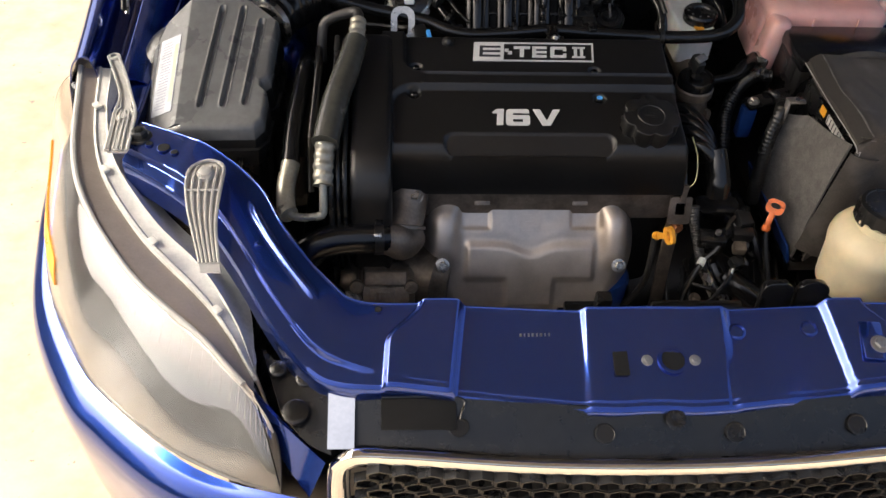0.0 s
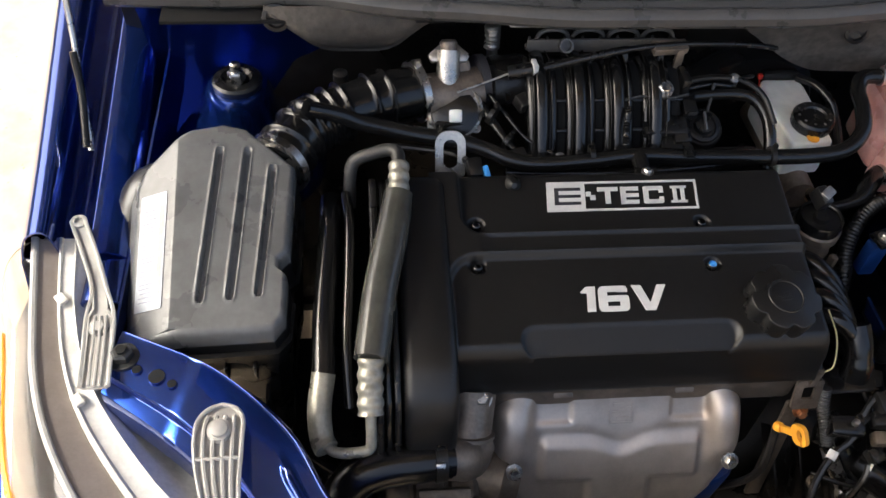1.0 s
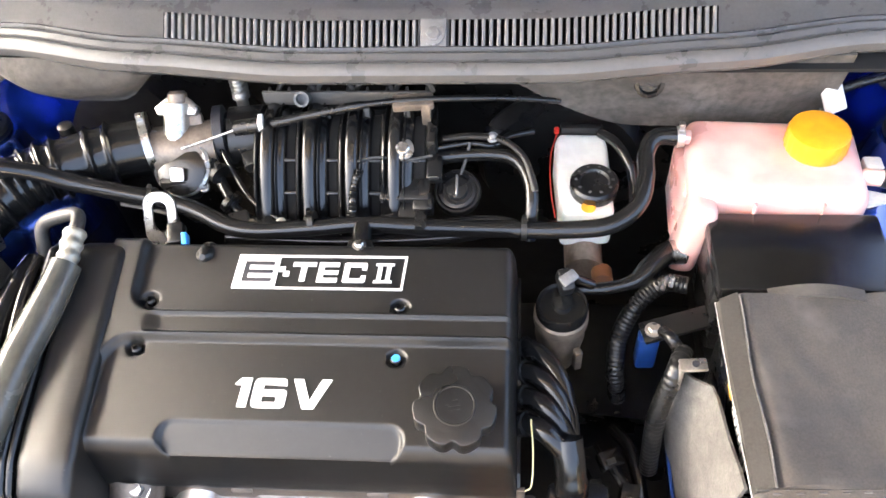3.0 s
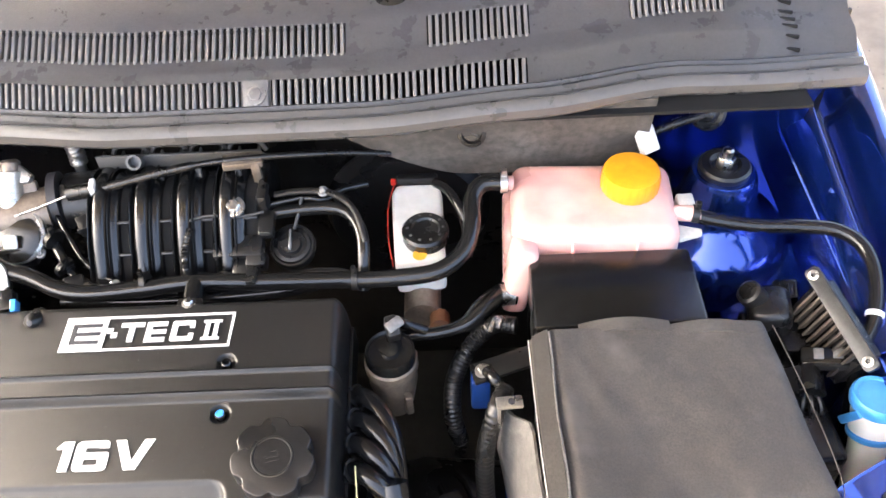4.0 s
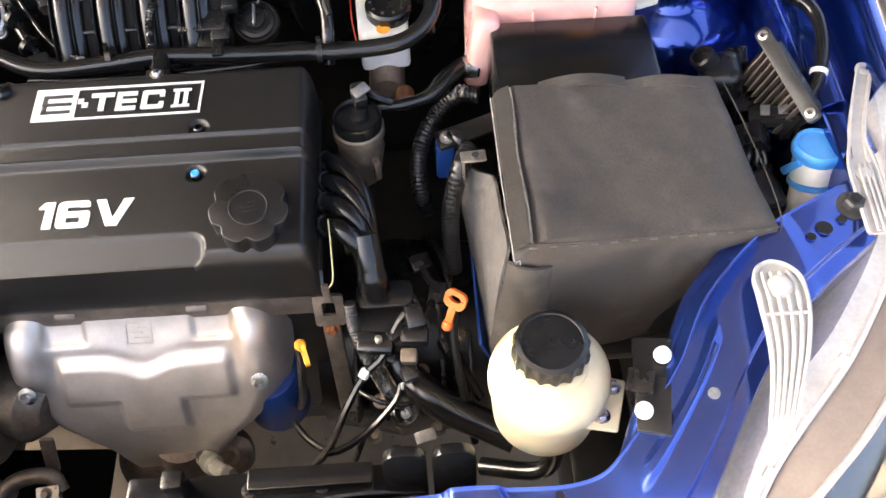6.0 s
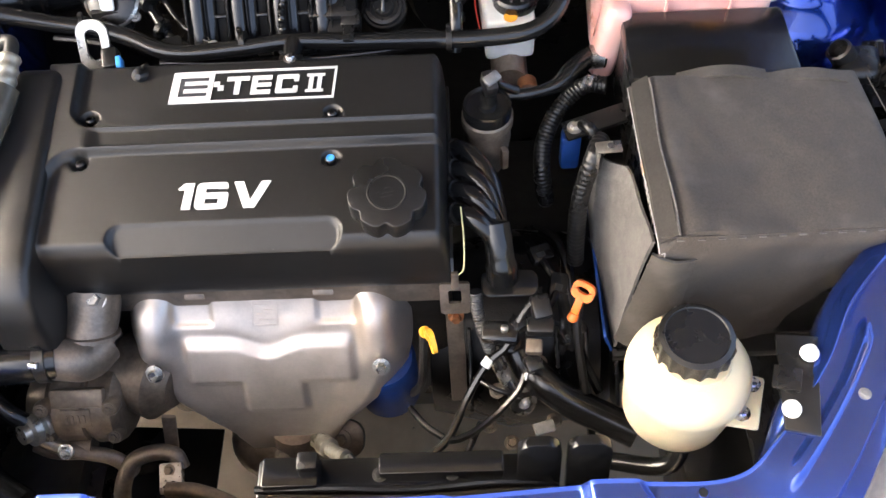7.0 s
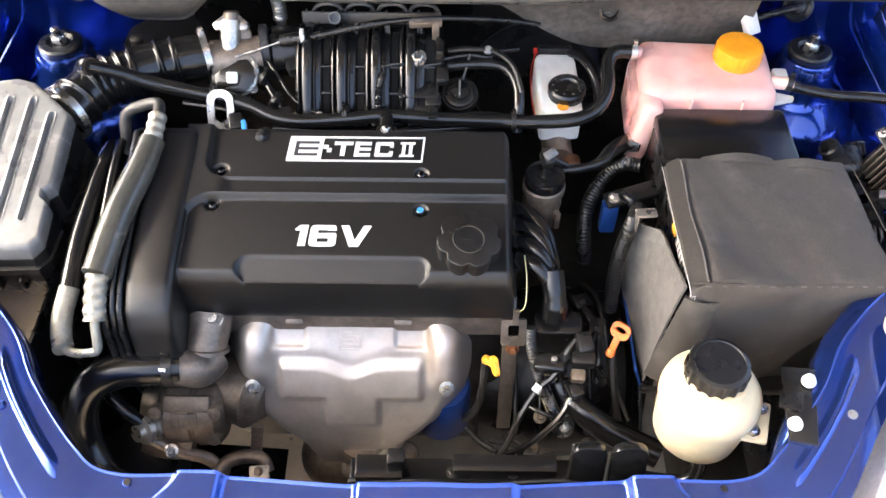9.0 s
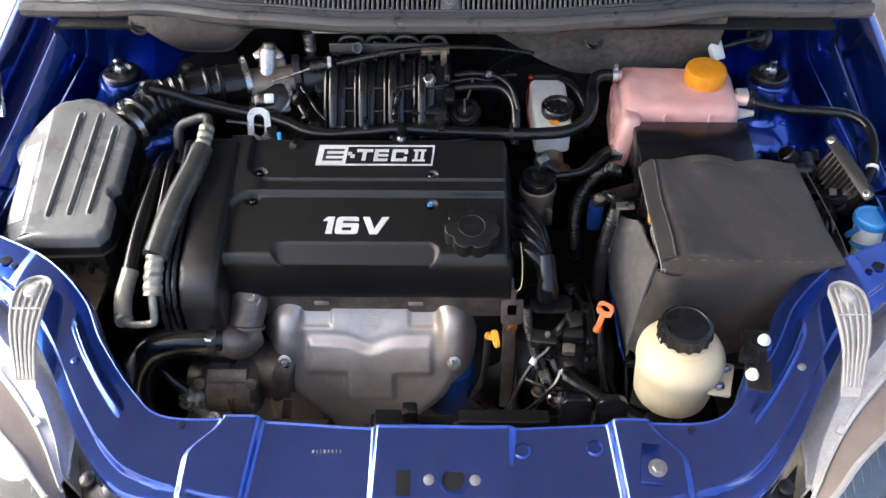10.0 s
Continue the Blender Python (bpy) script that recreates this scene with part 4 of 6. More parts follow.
dome = part("exhaust_collar", lathe([(.064, -.05), (.065, -.012), (.061, .004), (.050, .015), (.032, .022), (.012, .025), (.002, .0255)], Matrix.Translation((-.118, .742, .455)) @ Vector((0, -.55, .84)).to_track_quat("Z", "Y").to_matrix().to_4x4() @ Matrix.Diagonal((1.1, .9, 1, 1)), 40), SOOT, engine, "brown heat-stained exhaust collar")
bolt(dome, (-.112, .711, .474), .0085, .010, (0, -.55, .84), CAST)
part("collar_ear", prism([(x * 1.2, y) for x, y in rounded(.05, .05, .02)], -.008, .006, Matrix.Translation((-.046, .737, .460)) @ pose(0, 0, 0, 30, 0, 0), .003), SOOT, dome)
bolt(dome, (-.045, .733, .467), .0085, .010, (0, -.5, .86), CAST)
# dark cavity round the sensor, its shade painted as a black disc
part("sensor_well_shade", lathe([(.022, 0), (.022, .004), (.015, .005)], Matrix.Translation((-.078, .733, .478)) @ Vector((.2, -.5, .84)).to_track_quat("Z", "Y").to_matrix().to_4x4(), 20), SHADE_BLACK, dome)
part("oxygen_sensor", sweep([(-.073, .726, .492), (-.058, .711, .510), (-.042, .694, .528), (-.028, .682, .542), (-.02, .675, .55)], lambda v: .0105 if v < .25 else (.0125 if v < .4 else (.0085 if v < .7 else (.0095 if v < .85 else .005))), 40, 12), PIPE, engine, "bronze oxygen sensor")
part("sensor_lead", sweep([(-.02, .68, .55), (.0, .66, .555), (.05, .65, .52), (.1, .68, .5), (.13, .72, .54)], .004), BLACK, engine)
part("oil_filter", lathe([(.03, 0), (.039, .006), (.040, .10), (.036, .108), (.01, .11)], pose(.016, .798, .468, 4, 0, 0), 32), OILBLUE, engine, "dark blue oil filter")

# thermostat housing and upper coolant hose
th = part("thermostat_housing", sweep([(-.280, .815, .715), (-.282, .80, .70), (-.286, .78, .687), (-.291, .762, .677)], lambda v: .0285 - .002 * v, 16, 20), CAST, engine, "cast aluminium thermostat housing")
part("housing_outlet", sweep([(-.282, .768, .672), (-.289, .750, .676), (-.30, .742, .688), (-.322, .739, .697)], lambda v: .027 - .006 * v, 14, 20), CAST, th)
part("housing_seam", lathe([(.029, -.003), (.0315, -.002), (.0315, .002), (.029, .003)], Matrix.Translation((-.287, .775, .684)) @ Vector((-.1, -.65, -.75)).to_track_quat("Z", "Y").to_matrix().to_4x4(), 28), CAST, th)
bolt(th, (-.272, .796, .7205), .0085, .010, (0, -.55, 1), BRIGHT)

# plug leads, coil plate and the valve with its black cap
for k in range(4):
    line = [(.100, .945 - .029 * k, .758), (.114, .940 - .029 * k, .770), (.130, .926 - .028 * k, .775), (.147, .902 - .024 * k, .768 - .002 * k), (.156 - .002 * k, .868 - .013 * k, .755 - .003 * k), (.157 - .003 * k, .832, .738 + .002 * k)]
    part("plug_lead", sweep(line, lambda v: .0102 - .0015 * step(v, .5, 1), 44, 14), GLOSS, engine, "glossy black plug lead")
    part("lead_collar", sweep([line[0], line[1]], .0125, 4, 14), BLACK, engine)
part("lead_boot", sweep([(.152, .840, .768), (.155, .822, .752), (.157, .811, .734), (.158, .806, .716)], lambda v: .0155 - .001 * v + .002 * (v > .55), 14, 14), GLOSS, engine)
egr = part("valve_body", lathe([(.018, .70), (.024, .735), (.0265, .75), (.0245, .757), (.0245, .768), (.0285, .772), (.0285, .783), (.026, .786)], pose(.149, .973, .004), 30), SOOT, engine, "metal sensor body with black cap")
part("valve_cap", lathe([(.0265, .781), (.0268, .797), (.0255, .80), (.0235, .7985), (.0225, .796), (.010, .796), (.009, .80), (.003, .80)], pose(.149, .973, .004), 30), GLOSS, egr)
part("connector", box((.152, .994, .812), (.014, .024, .022), .003, (20, 0, 15)), BLACK, egr)
part("connector_clip", box((.155, .990, .824), (.02, .012, .005), .002, (20, 0, 40)), ALLOY, egr)
part("bracket", box((.166, .940, .752), (.008, .010, .03), .002, (0, 0, 20)), SOOT, egr)

# lifting eyes
eye = pose(-.288, 1.046, .804, 58, 0, 0)


def eyelet(at, w, h, hole, t=.004, soft=.42):
    bm = bmesh.new()
    a, b = rounded(w, h, w * soft, 6), rounded(hole[0], hole[1], hole[0] * min(.48, soft * 1.2), 6, 0, h * .06)
    for z in (-t / 2, t / 2):
        for p in (a, b):
            for x, y in p:
                bm.verts.new(at @ Vector((x, y, z)))
    bm.verts.ensure_lookup_table()
    v, n = bm.verts, len(a)
    for k in range(n):
        j = (k + 1) % n
        for q in ((k, j, n + j, n + k), (2 * n + k, 2 * n + j, 3 * n + j, 3 * n + k), (k, j, 2 * n + j, 2 * n + k), (n + k, n + j, 3 * n + j, 3 * n + k)):
            bm.faces.new([v[i] for i in q])
    return bm


part("lifting_eye", eyelet(eye @ pose(0, .028, 0), .036, .062, (.017, .034)), BRIGHT, engine, "pale steel lifting eye")
part("lifting_eye", eyelet(pose(.107, .797, .695, 72, 0, 0), .032, .042, (.014, .018), .004, .12), CAST, engine)
part("eye_neck", box((.108, .80, .725), (.008, .005, .03), .001), CAST, engine)
bolt(engine, (.107, .790, .668), .006, .008, (0, -1, .3), COPPER)
part("stay_strap", box((.105, .79, .575), (.020, .006, .19), .002, (-8, 0, 0)), CAST, engine, "flat grey stay strap")
part("wire", sweep([(.112, .80, .735), (.118, .80, .75), (.119, .82, .775), (.117, .85, .785)], .0009, 20, 6), STRAW, engine)

# gearbox side
box_ = thing("gearbox", "grimy dark gearbox with wiring across it", "gearbox", (.2, .88, .3))
part("case", lathe([(.03, -.16), (.11, -.15), (.135, -.05), (.125, .06), (.08, .10), (.03, .11)], pose(.22, .90, .44, 0, 90, 0), 28), DULL, box_)
for k in range(7):
    part("case_rib", box((.12 + .035 * k, .80, .52), (.005, .10, .05), .002, (35, 0, 0)), DULL, box_)
for x, y, z in ((.14, .72, .53), (.165, .70, .525), (.2, .775, .58), (.215, .72, .54), (.25, .82, .58), (.15, .75, .56)):
    bolt(box_, (x, y, z), .006, .007, (.1, -.3, 1), SOOT)
part("top_plate", prism(rounded(.062, .03, .010), -.003, .003, Matrix.Translation((0.166, 0.815, 0.690)) @ pose(0, 0, 0, 12, 0, 0), .0015), GLOSS, box_)
part("shift_rod", sweep([(0.145, 0.766, 0.630), (0.155, 0.753, 0.610), (0.164, 0.740, 0.595), (0.173, 0.732, 0.580)], .0088, 16, 14), STEEL, box_, "bright steel shift rod")
part("rod_end", lathe([(.013, -.006), (.016, -.003), (.016, .003), (.013, .006), (.007, .006), (.007, -.004)], Matrix.Translation((0.178, 0.729, 0.575)) @ pose(0, 0, 0, 50, 0, 20), 22), STEEL, box_)
part("conduit", sweep([(0.129, 0.801, 0.700), (0.131, 0.788, 0.675), (0.137, 0.773, 0.655), (0.143, 0.765, 0.635)], .007, 80, 10, ripple=(.0006, .004)), DIM, box_, "grey corrugated conduit")
part("rod_lump", sweep([(0.173, 0.781, 0.600), (0.182, 0.766, 0.590), (0.195, 0.752, 0.575)], .019, 12, 16), GLOSS, box_)
part("lever_block", box((0.154, 0.769, 0.665), (.040, .024, .024), .005, (15, 0, -8)), GLOSS, box_)
part("lever_pin", lathe([(.004, 0), (.004, .006), (.002, .007)], Matrix.Translation((0.158, 0.764, 0.680)), 10), STEEL, box_)
part("connector", box((0.197, 0.785, 0.690), (.020, .026, .018), .003, (20, 0, 12)), BLACK, box_)
part("connector", box((0.189, 0.751, 0.665), (.018, .016, .016), .003, (15, 0, -6)), SOOT, box_)
part("connector", box((0.188, 0.741, 0.645), (.018, .018, .016), .003, (15, 0, 20)), BLACK, box_)
part("clip_block", box((0.196, 0.769, 0.675), (.030, .018, .018), .004, (10, 0, -5)), BLACK, box_)
part("clip_block", box((0.174, 0.775, 0.670), (.018, .014, .02), .003, (10, 0, 30)), BLACK, box_)
for line, r in (([(0.188, 0.790, 0.690), (0.176, 0.779, 0.680), (0.162, 0.757, 0.660), (0.139, 0.745, 0.640), (0.116, 0.718, 0.615), (0.095, 0.678, 0.600), (0.069, 0.656, 0.595)], .0045),
                ([(0.179, 0.732, 0.640), (0.174, 0.721, 0.630), (0.162, 0.710, 0.620), (0.139, 0.694, 0.605), (0.113, 0.679, 0.600), (0.095, 0.675, 0.600)], .004),
                ([(0.217, 0.814, 0.670), (0.210, 0.798, 0.675), (0.197, 0.781, 0.670), (0.183, 0.777, 0.665)], .004),
                ([(0.225, 0.817, 0.660), (0.231, 0.794, 0.640), (0.244, 0.769, 0.610), (0.265, 0.741, 0.570)], .006),
                ([(0.049, 0.732, 0.560), (0.068, 0.705, 0.570), (0.089, 0.684, 0.585)], .004)):
    part("cable", sweep(line, r, None, 8), GLOSS, box_)
part("cable_tape", sweep([(0.142, 0.749, 0.645), (0.136, 0.742, 0.640)], .0058, 4, 8), PALE, box_)
part("wire", sweep([(0.180, 0.730, 0.645), (0.178, 0.725, 0.635), (0.172, 0.717, 0.625)], .0018, 8, 6), PALE, box_)
part("shift_duct", sweep([(0.187, 0.757, 0.600), (0.207, 0.737, 0.595), (0.231, 0.722, 0.585), (0.266, 0.707, 0.575), (0.301, 0.690, 0.570)], .0185, 40, 16), GLOSS, box_, "broad black shift cable duct")
for line, r in (([(.195, .90, .64), (.205, .87, .655), (.222, .84, .65), (.228, .81, .63), (.226, .78, .60)], .006),
                ([(.178, .88, .63), (.185, .85, .65), (.20, .825, .655), (.212, .80, .64)], .0035),
                ([(.215, .93, .62), (.23, .90, .635), (.238, .86, .63), (.242, .83, .61)], .008),
                ([(.13, .745, .60), (.15, .73, .605), (.175, .725, .60), (.20, .735, .59)], .003)):
    part("loom", sweep(line, r, None, 10), GLOSS, box_)
for x, y, z, w, d, h, a in ((.205, .875, .655, .026, .020, .016, 25), (.222, .835, .65, .020, .028, .018, -10), (.186, .845, .652, .018, .016, .014, 12), (.232, .79, .615, .022, .018, .016, 30), (.165, .79, .60, .03, .022, .014, -20)):
    part("plug", box((x, y, z), (w, d, h), .003, (15, 8, a)), GLOSS, box_)
    part("plug_latch", box((x, y - d * .3, z + h * .55), (w * .4, d * .3, .003), .001, (15, 8, a)), DIM, box_)
part("bright_bracket", box((0.200, 0.697, 0.575), (.024, .014, .006), .002, (15, 0, 15)), ALLOY, box_)


# ---- dipsticks ----
def dipstick(name, label, at, material, face, lean, tube):
    """face: the way the flat loop looks; lean: its turn in its own plane."""
    d = thing(name, label, "dipstick", at)
    z = Vector(face).normalized()
    y = (Vector((0, 0, 1)) - z * z.z).normalized()
    x = y.cross(z)
    m = Matrix.Translation(at) @ Matrix((x, y, z)).transposed().to_4x4() @ pose(0, 0, 0, 0, 0, lean)
    part("handle", eyelet(m @ pose(0, .007, 0), .025, .021, (.015, .0075), .005, .3), material, d)
    part("stem", box((0, 0, 0), (.009, .026, .005), .0015, (0, 0, 0)), material, d).matrix_local = Matrix.Translation(-Vector(at)) @ m @ pose(0, -.012, 0) @ Matrix.Translation(Vector(at))
    part("collar", lathe([(.005, -.005), (.0062, -.002), (.0062, .003), (.0045, .005)], m @ pose(0, -.026, 0, 90, 0, 0), 16), material, d)
    part("tube", sweep(tube, .005, 14, 8), DULL, d)


dipstick("engine_dipstick", "amber plastic looped engine oil dipstick handle", (.080, .752, .688), YELLOW, (-.9, -.3, .04), -48, [(.072, .772, .670), (.066, .75, .60), (.05, .77, .52), (.03, .80, .45)])
dipstick("gearbox_dipstick", "orange plastic looped gearbox dipstick handle", (.240, .790, .700), RED, (-.5, -.7, .55), 0, [(.240, .796, .676), (.238, .775, .65), (.246, .735, .60), (.256, .70, .54)])

# ---- compressor and its pipes ----
comp = thing("compressor", "grimy aluminium air conditioning compressor", "compressor", (-.32, .74, .4))
part("body", lathe([(.02, -.056), (.036, -.054), (.041, -.048), (.043, -.03), (.0395, -.028), (.0395, -.024), (.046, -.021), (.046, .010), (.0415, .012), (.0415, .016), (.046, .019), (.044, .043), (.036, .050), (.02, .052)], pose(-.322, .742, .583, 0, 90, 0), 40), SOOT, comp)
part("rear_lump", lathe([(.02, -.04), (.045, -.03), (.05, .02), (.03, .04)], pose(-.255, .775, .585, 20, 90, 0), 20), SOOT, comp)
part("manifold_block", box((-.312, .726, .628), (.060, .022, .012), .004, (38, 0, 0)), SOOT, comp)
part("cast_plate", box((-.316, .7085, .612), (.034, .022, .004), .0015, (52, 0, 0)), SOOT, comp)
for k in range(4):
    part("cast_mark", box((-.326 + .0065 * k, .7065, .6135), (.003, .010, .0012), 0, (52, 0, 0)), CAST, comp)
for x, y, z in ((-.352, .716, .622), (-.276, .716, .622), (-.352, .697, .592), (-.280, .699, .586)):
    part("lug", lathe([(.009, -.012), (.010, .0), (.0085, .004)], Matrix.Translation((x, y, z)) @ Vector((0, -.8, .6)).to_track_quat("Z", "Y").to_matrix().to_4x4(), 14), SOOT, comp)
    bolt(comp, (x, y - .003, z + .003), .0042, .004, (0, -.8, .6), SOOT)
part("front_lug", sweep([(-.372, .700, .575), (-.35, .694, .568), (-.31, .694, .566)], .014, 12, 14), SOOT, comp)
part("feed_hose", sweep([(-.46, .775, .64), (-.42, .74, .645), (-.39, .715, .628), (-.372, .706, .612)], .0095, 16, 12), GLOSS, comp, "thin black hose")
part("fitting", lathe([(.010, -.02), (.017, -.018), (.017, -.010), (.012, -.008), (.018, -.004), (.018, .004), (.011, .006), (.011, .014)], pose(-.366, .700, .604, 60, 0, -40), 20), BRIGHT, comp, "plated pipe fitting")
part("pipe", sweep([(-.362, .694, .595), (-.345, .690, .580), (-.318, .686, .570), (-.290, .684, .556), (-.272, .676, .53)], .0085, 24, 12), CAST, comp)
bolt(comp, (-.333, .682, .584), .006, .006, (0, -.6, 1), STEEL)
pipes = thing("coolant_pipes", "brown tarnished metal pipes with a clamp plate", "pipe", (-.25, .67, .5))
part("pipe", sweep([(-.285, .63, .50), (-.283, .655, .53), (-.27, .68, .55), (-.245, .69, .553), (-.222, .688, .55), (-.214, .675, .54)], .0095, 24, 12), CAST, pipes)
part("pipe", sweep([(-.225, .648, .548), (-.19, .645, .548), (-.15, .632, .54), (-.13, .62, .52)], .0085, 20, 12), CAST, pipes)
part("clamp_plate", box((-.222, .662, .546), (.026, .034, .012), .002, (20, 0, 5)), BRIGHT, pipes)
bolt(pipes, (-.224, .668, .553), .005, .006, (0, -.4, 1), CAST)
part("stay", box((-.235, .72, .54), (.016, .006, .06), .002, (-15, 10, 0)), CAST, pipes)

hose = thing("upper_radiator_hose", "glossy black upper radiator hose with band clamp", "hose", (-.4, .72, .6))
part("tube", sweep([(-.308, .741, .695), (-.34, .736, .699), (-.38, .732, .698), (-.412, .722, .688), (-.432, .70, .66), (-.432, .675, .62), (-.41, .645, .59), (-.37, .62, .58)], .0225, 50, 20), GLOSS, hose)
clip_ring(hose, (-.321, .739, .697), (-1, -.1, .05), .0232, .012, BLACK)
part("clamp_screw", box((-.321, .722, .716), (.010, .006, .008), .0015, (40, 0, 0)), STEEL, hose)

# ---- air filter box and intake duct ----
air = thing("air_filter_box", "black air filter box with ribbed grey-black lid", "air filter box", (-.55, .95, .5))
OUT = [(-.640, .845), (-.632, .832), (-.488, .836), (-.476, .85), (-.474, .892), (-.482, .898), (-.482, .91), (-.472, .918), (-.466, 1.012), (-.520, 1.058), (-.545, 1.064), (-.58, 1.058), (-.632, 1.03), (-.641, 1.01)]


def lid_level(y):
    return .817 + .345 * (y - .867)


def shrunk(points, d, cx=-.55, cy=.945):
    out = []
    for x, y in points:
        r = math.hypot(x - cx, y - cy)
        k = (1 - d / r) if d < .05 else 1 - d
        out.append((cx + (x - cx) * k, cy + (y - cy) * k))
    return out


def ring_of(points, dz, d):
    return [(x, y, lid_level(y) + dz - .62 * max(0, -.592 - x) - .15 * max(0, .004 - abs(x + .592))) for x, y in shrunk(points, d)]


def dense(points, n=6):
    out = []
    for a, b in zip(points, points[1:] + points[:1]):
        out += [(a[0] + (b[0] - a[0]) * k / n, a[1] + (b[1] - a[1]) * k / n) for k in range(n)]
    return out


O = dense(OUT)
left = lambda p, dz: [(x - (.028 * step(-dz, 0, .06) if x < -.6 else 0), y, z) for x, y, z in p]
skirt_rows = [ring_of(O, -.0012, .012), ring_of(O, 0, .007), ring_of(O, -.0015, .003), ring_of(O, -.005, 0)] + [left(ring_of(O, dz, -d), dz) for dz, d in ((-.02, .001), (-.045, .003), (-.06, .004))]
CHANNELS = [((-.562, .870), (-.5465, 1.030)), ((-.5315, .872), (-.5165, 1.029)), ((-.5025, .875), (-.4895, 1.008))]


def to_line(x, y, a, b):
    """Distance from a point to a stretch of line."""
    u = max(0.0, min(1.0, ((x - a[0]) * (b[0] - a[0]) + (y - a[1]) * (b[1] - a[1])) / ((b[0] - a[0]) ** 2 + (b[1] - a[1]) ** 2)))
    return math.hypot(x - a[0] - u * (b[0] - a[0]), y - a[1] - u * (b[1] - a[1]))


def lid_top():
    inner = shrunk(O, .007)
    low, high = min(y for x, y in inner), max(y for x, y in inner)
    rows = []
    for k in range(91):
        y = low + .0004 + (high - low - .0008) * k / 90
        cut = [a[0] + (b[0] - a[0]) * (y - a[1]) / (b[1] - a[1]) for a, b in zip(inner, inner[1:] + inner[:1]) if (a[1] - y) * (b[1] - y) < 0]
        x0, x1 = min(cut), max(cut)
        row = []
        for j in range(171):
            x = -.66 + .2 * j / 170 + .094 * (y - .95)
            x = min(max(x, x0 + 1e-5 * j), x1 - 1e-5 * (170 - j))
            d = min(to_line(x, y, *c) for c in CHANNELS)
            z = lid_level(y) - .62 * max(0, -.592 - x)
            z += .0010 * math.exp(-((d - .0052) / .0011) ** 2) - .006 * step(.0042 - d, 0, .0018)
            row.append((x, y, z))
        rows.append(row)
    return loft(rows, .002)


lid = part("lid", lid_top(), LID, air, "grey-black plastic lid with three pressed channels", sharp=60)
part("lid_edge", loft(skirt_rows[:5], closed=True), LID, lid, sharp=45)
part("lid_skirt", loft(skirt_rows[4:], closed=True), BLACK, lid, sharp=45)
part("base", loft([[(x, y, lid_level(y) * .3 + .7 * lid_level(.94) - dz) for x, y in shrunk(O, -d)] for dz, d in ((.058, -.004), (.058, .008), (.068, .008), (.07, 0), (.14, -.004), (.26, -.012))], closed=True), BLACK, air, "black lower box")
for x in (-.60, -.57, -.54, -.51):
    part("front_clip", box((x, .828, .748), (.004, .012, .02), .001), BLACK, air)
part("clip_loop", lathe([(.010, -.004), (.013, 0), (.010, .004), (.007, 0)], pose(-.583, .822, .744, 60, 0, 0), 18), BLACK, air)
lab = Matrix.Translation((-.6165, .93, lid_level(.93) - .62 * .0245 + .0006)) @ pose(0, 0, 0, 19, 0, 0) @ pose(0, 0, 0, 0, -30.5, 0)
label = part("label", prism(rounded(.036, .132, .002), 0, .0006, lab), PAPER, air, "white printed warning label")
part("label_heading", prism(rounded(.006, .10, .001), .0006, .0009, lab @ pose(.0125, 0, 0)), STRAW, label)
for k in range(24):
    part("print_line", prism(rounded(.019 - .004 * (k % 3 == 2), .0012, .0004), .0006, .0009, lab @ pose(-.004, -.056 + .0049 * k, 0)), GREYINK, label)
part("snorkel", sweep([(-.60, 1.05, .80), (-.635, 1.04, .80), (-.655, 1.0, .77)], .03, 12, 16), BLACK, air)

duct = thing("intake_duct", "glossy black ribbed rubber intake duct", "duct", (-.4, 1.1, .83))
RIBS = (.13, .25, .32, .39, .46, .53, .69, .79)
part("bellows", sweep([(-.488, 1.035, .842), (-.468, 1.075, .846), (-.44, 1.105, .848), (-.40, 1.128, .848), (-.36, 1.146, .847), (-.325, 1.158, .846)], lambda v: .0325 + .0048 * sum(math.exp(-((v - q) / .013) ** 2) for q in RIBS), 170, 28), GLOSS, duct)
clip_ring(duct, (-.487, 1.040, .842), (.5, .8, 0), .0385, .010)
clip_ring(duct, (-.322, 1.16, .846), (1, .4, 0), .0375, .009)
part("breather_port", sweep([(-.452, 1.09, .875), (-.458, 1.082, .888), (-.45, 1.075, .892)], .0125, 10, 12), GLOSS, duct)
part("drain_cap", lathe([(.009, 0), (.009, .012), (.006, .014)], pose(-.415, 1.162, .862), 14), BLACK, duct)

# ---- throttle body and intake manifold ----
thr = thing("throttle_unit", "bright cast aluminium throttle body with cable wheel", "throttle body", (-.28, 1.17, .8))
part("bore", sweep([(-.312, 1.152, .842), (-.29, 1.156, .842), (-.262, 1.162, .842), (-.245, 1.166, .842)], .029, 10, 24), CAST, thr)
part("valve_tower", sweep([(-.286, 1.140, .838), (-.285, 1.158, .862), (-.283, 1.180, .892)], lambda v: .0155 - .0015 * v, 14, 22), BRIGHT, thr)
part("tower_flange", prism([(-.022, -.006), (.022, -.006), (.026, .003), (.011, .016), (-.011, .016), (-.026, .003)], -.006, .004, pose(-.283, 1.176, .884, 35, 0, 0), .002), BRIGHT, thr)
part("web", box((-.266, 1.168, .862), (.022, .012, .038), .004, (-35, 0, 12)), CAST, thr)
part("tower_plug", lathe([(.011, 0), (.011, .010), (.008, .013)], pose(-.283, 1.184, .889, -35, 0, 0), 16), CAST, thr)
part("tower_clip", lathe([(.006, 0), (.006, .03), (.004, .033)], pose(-.309, 1.158, .838, 8, 0, 0), 12), BRIGHT, thr)
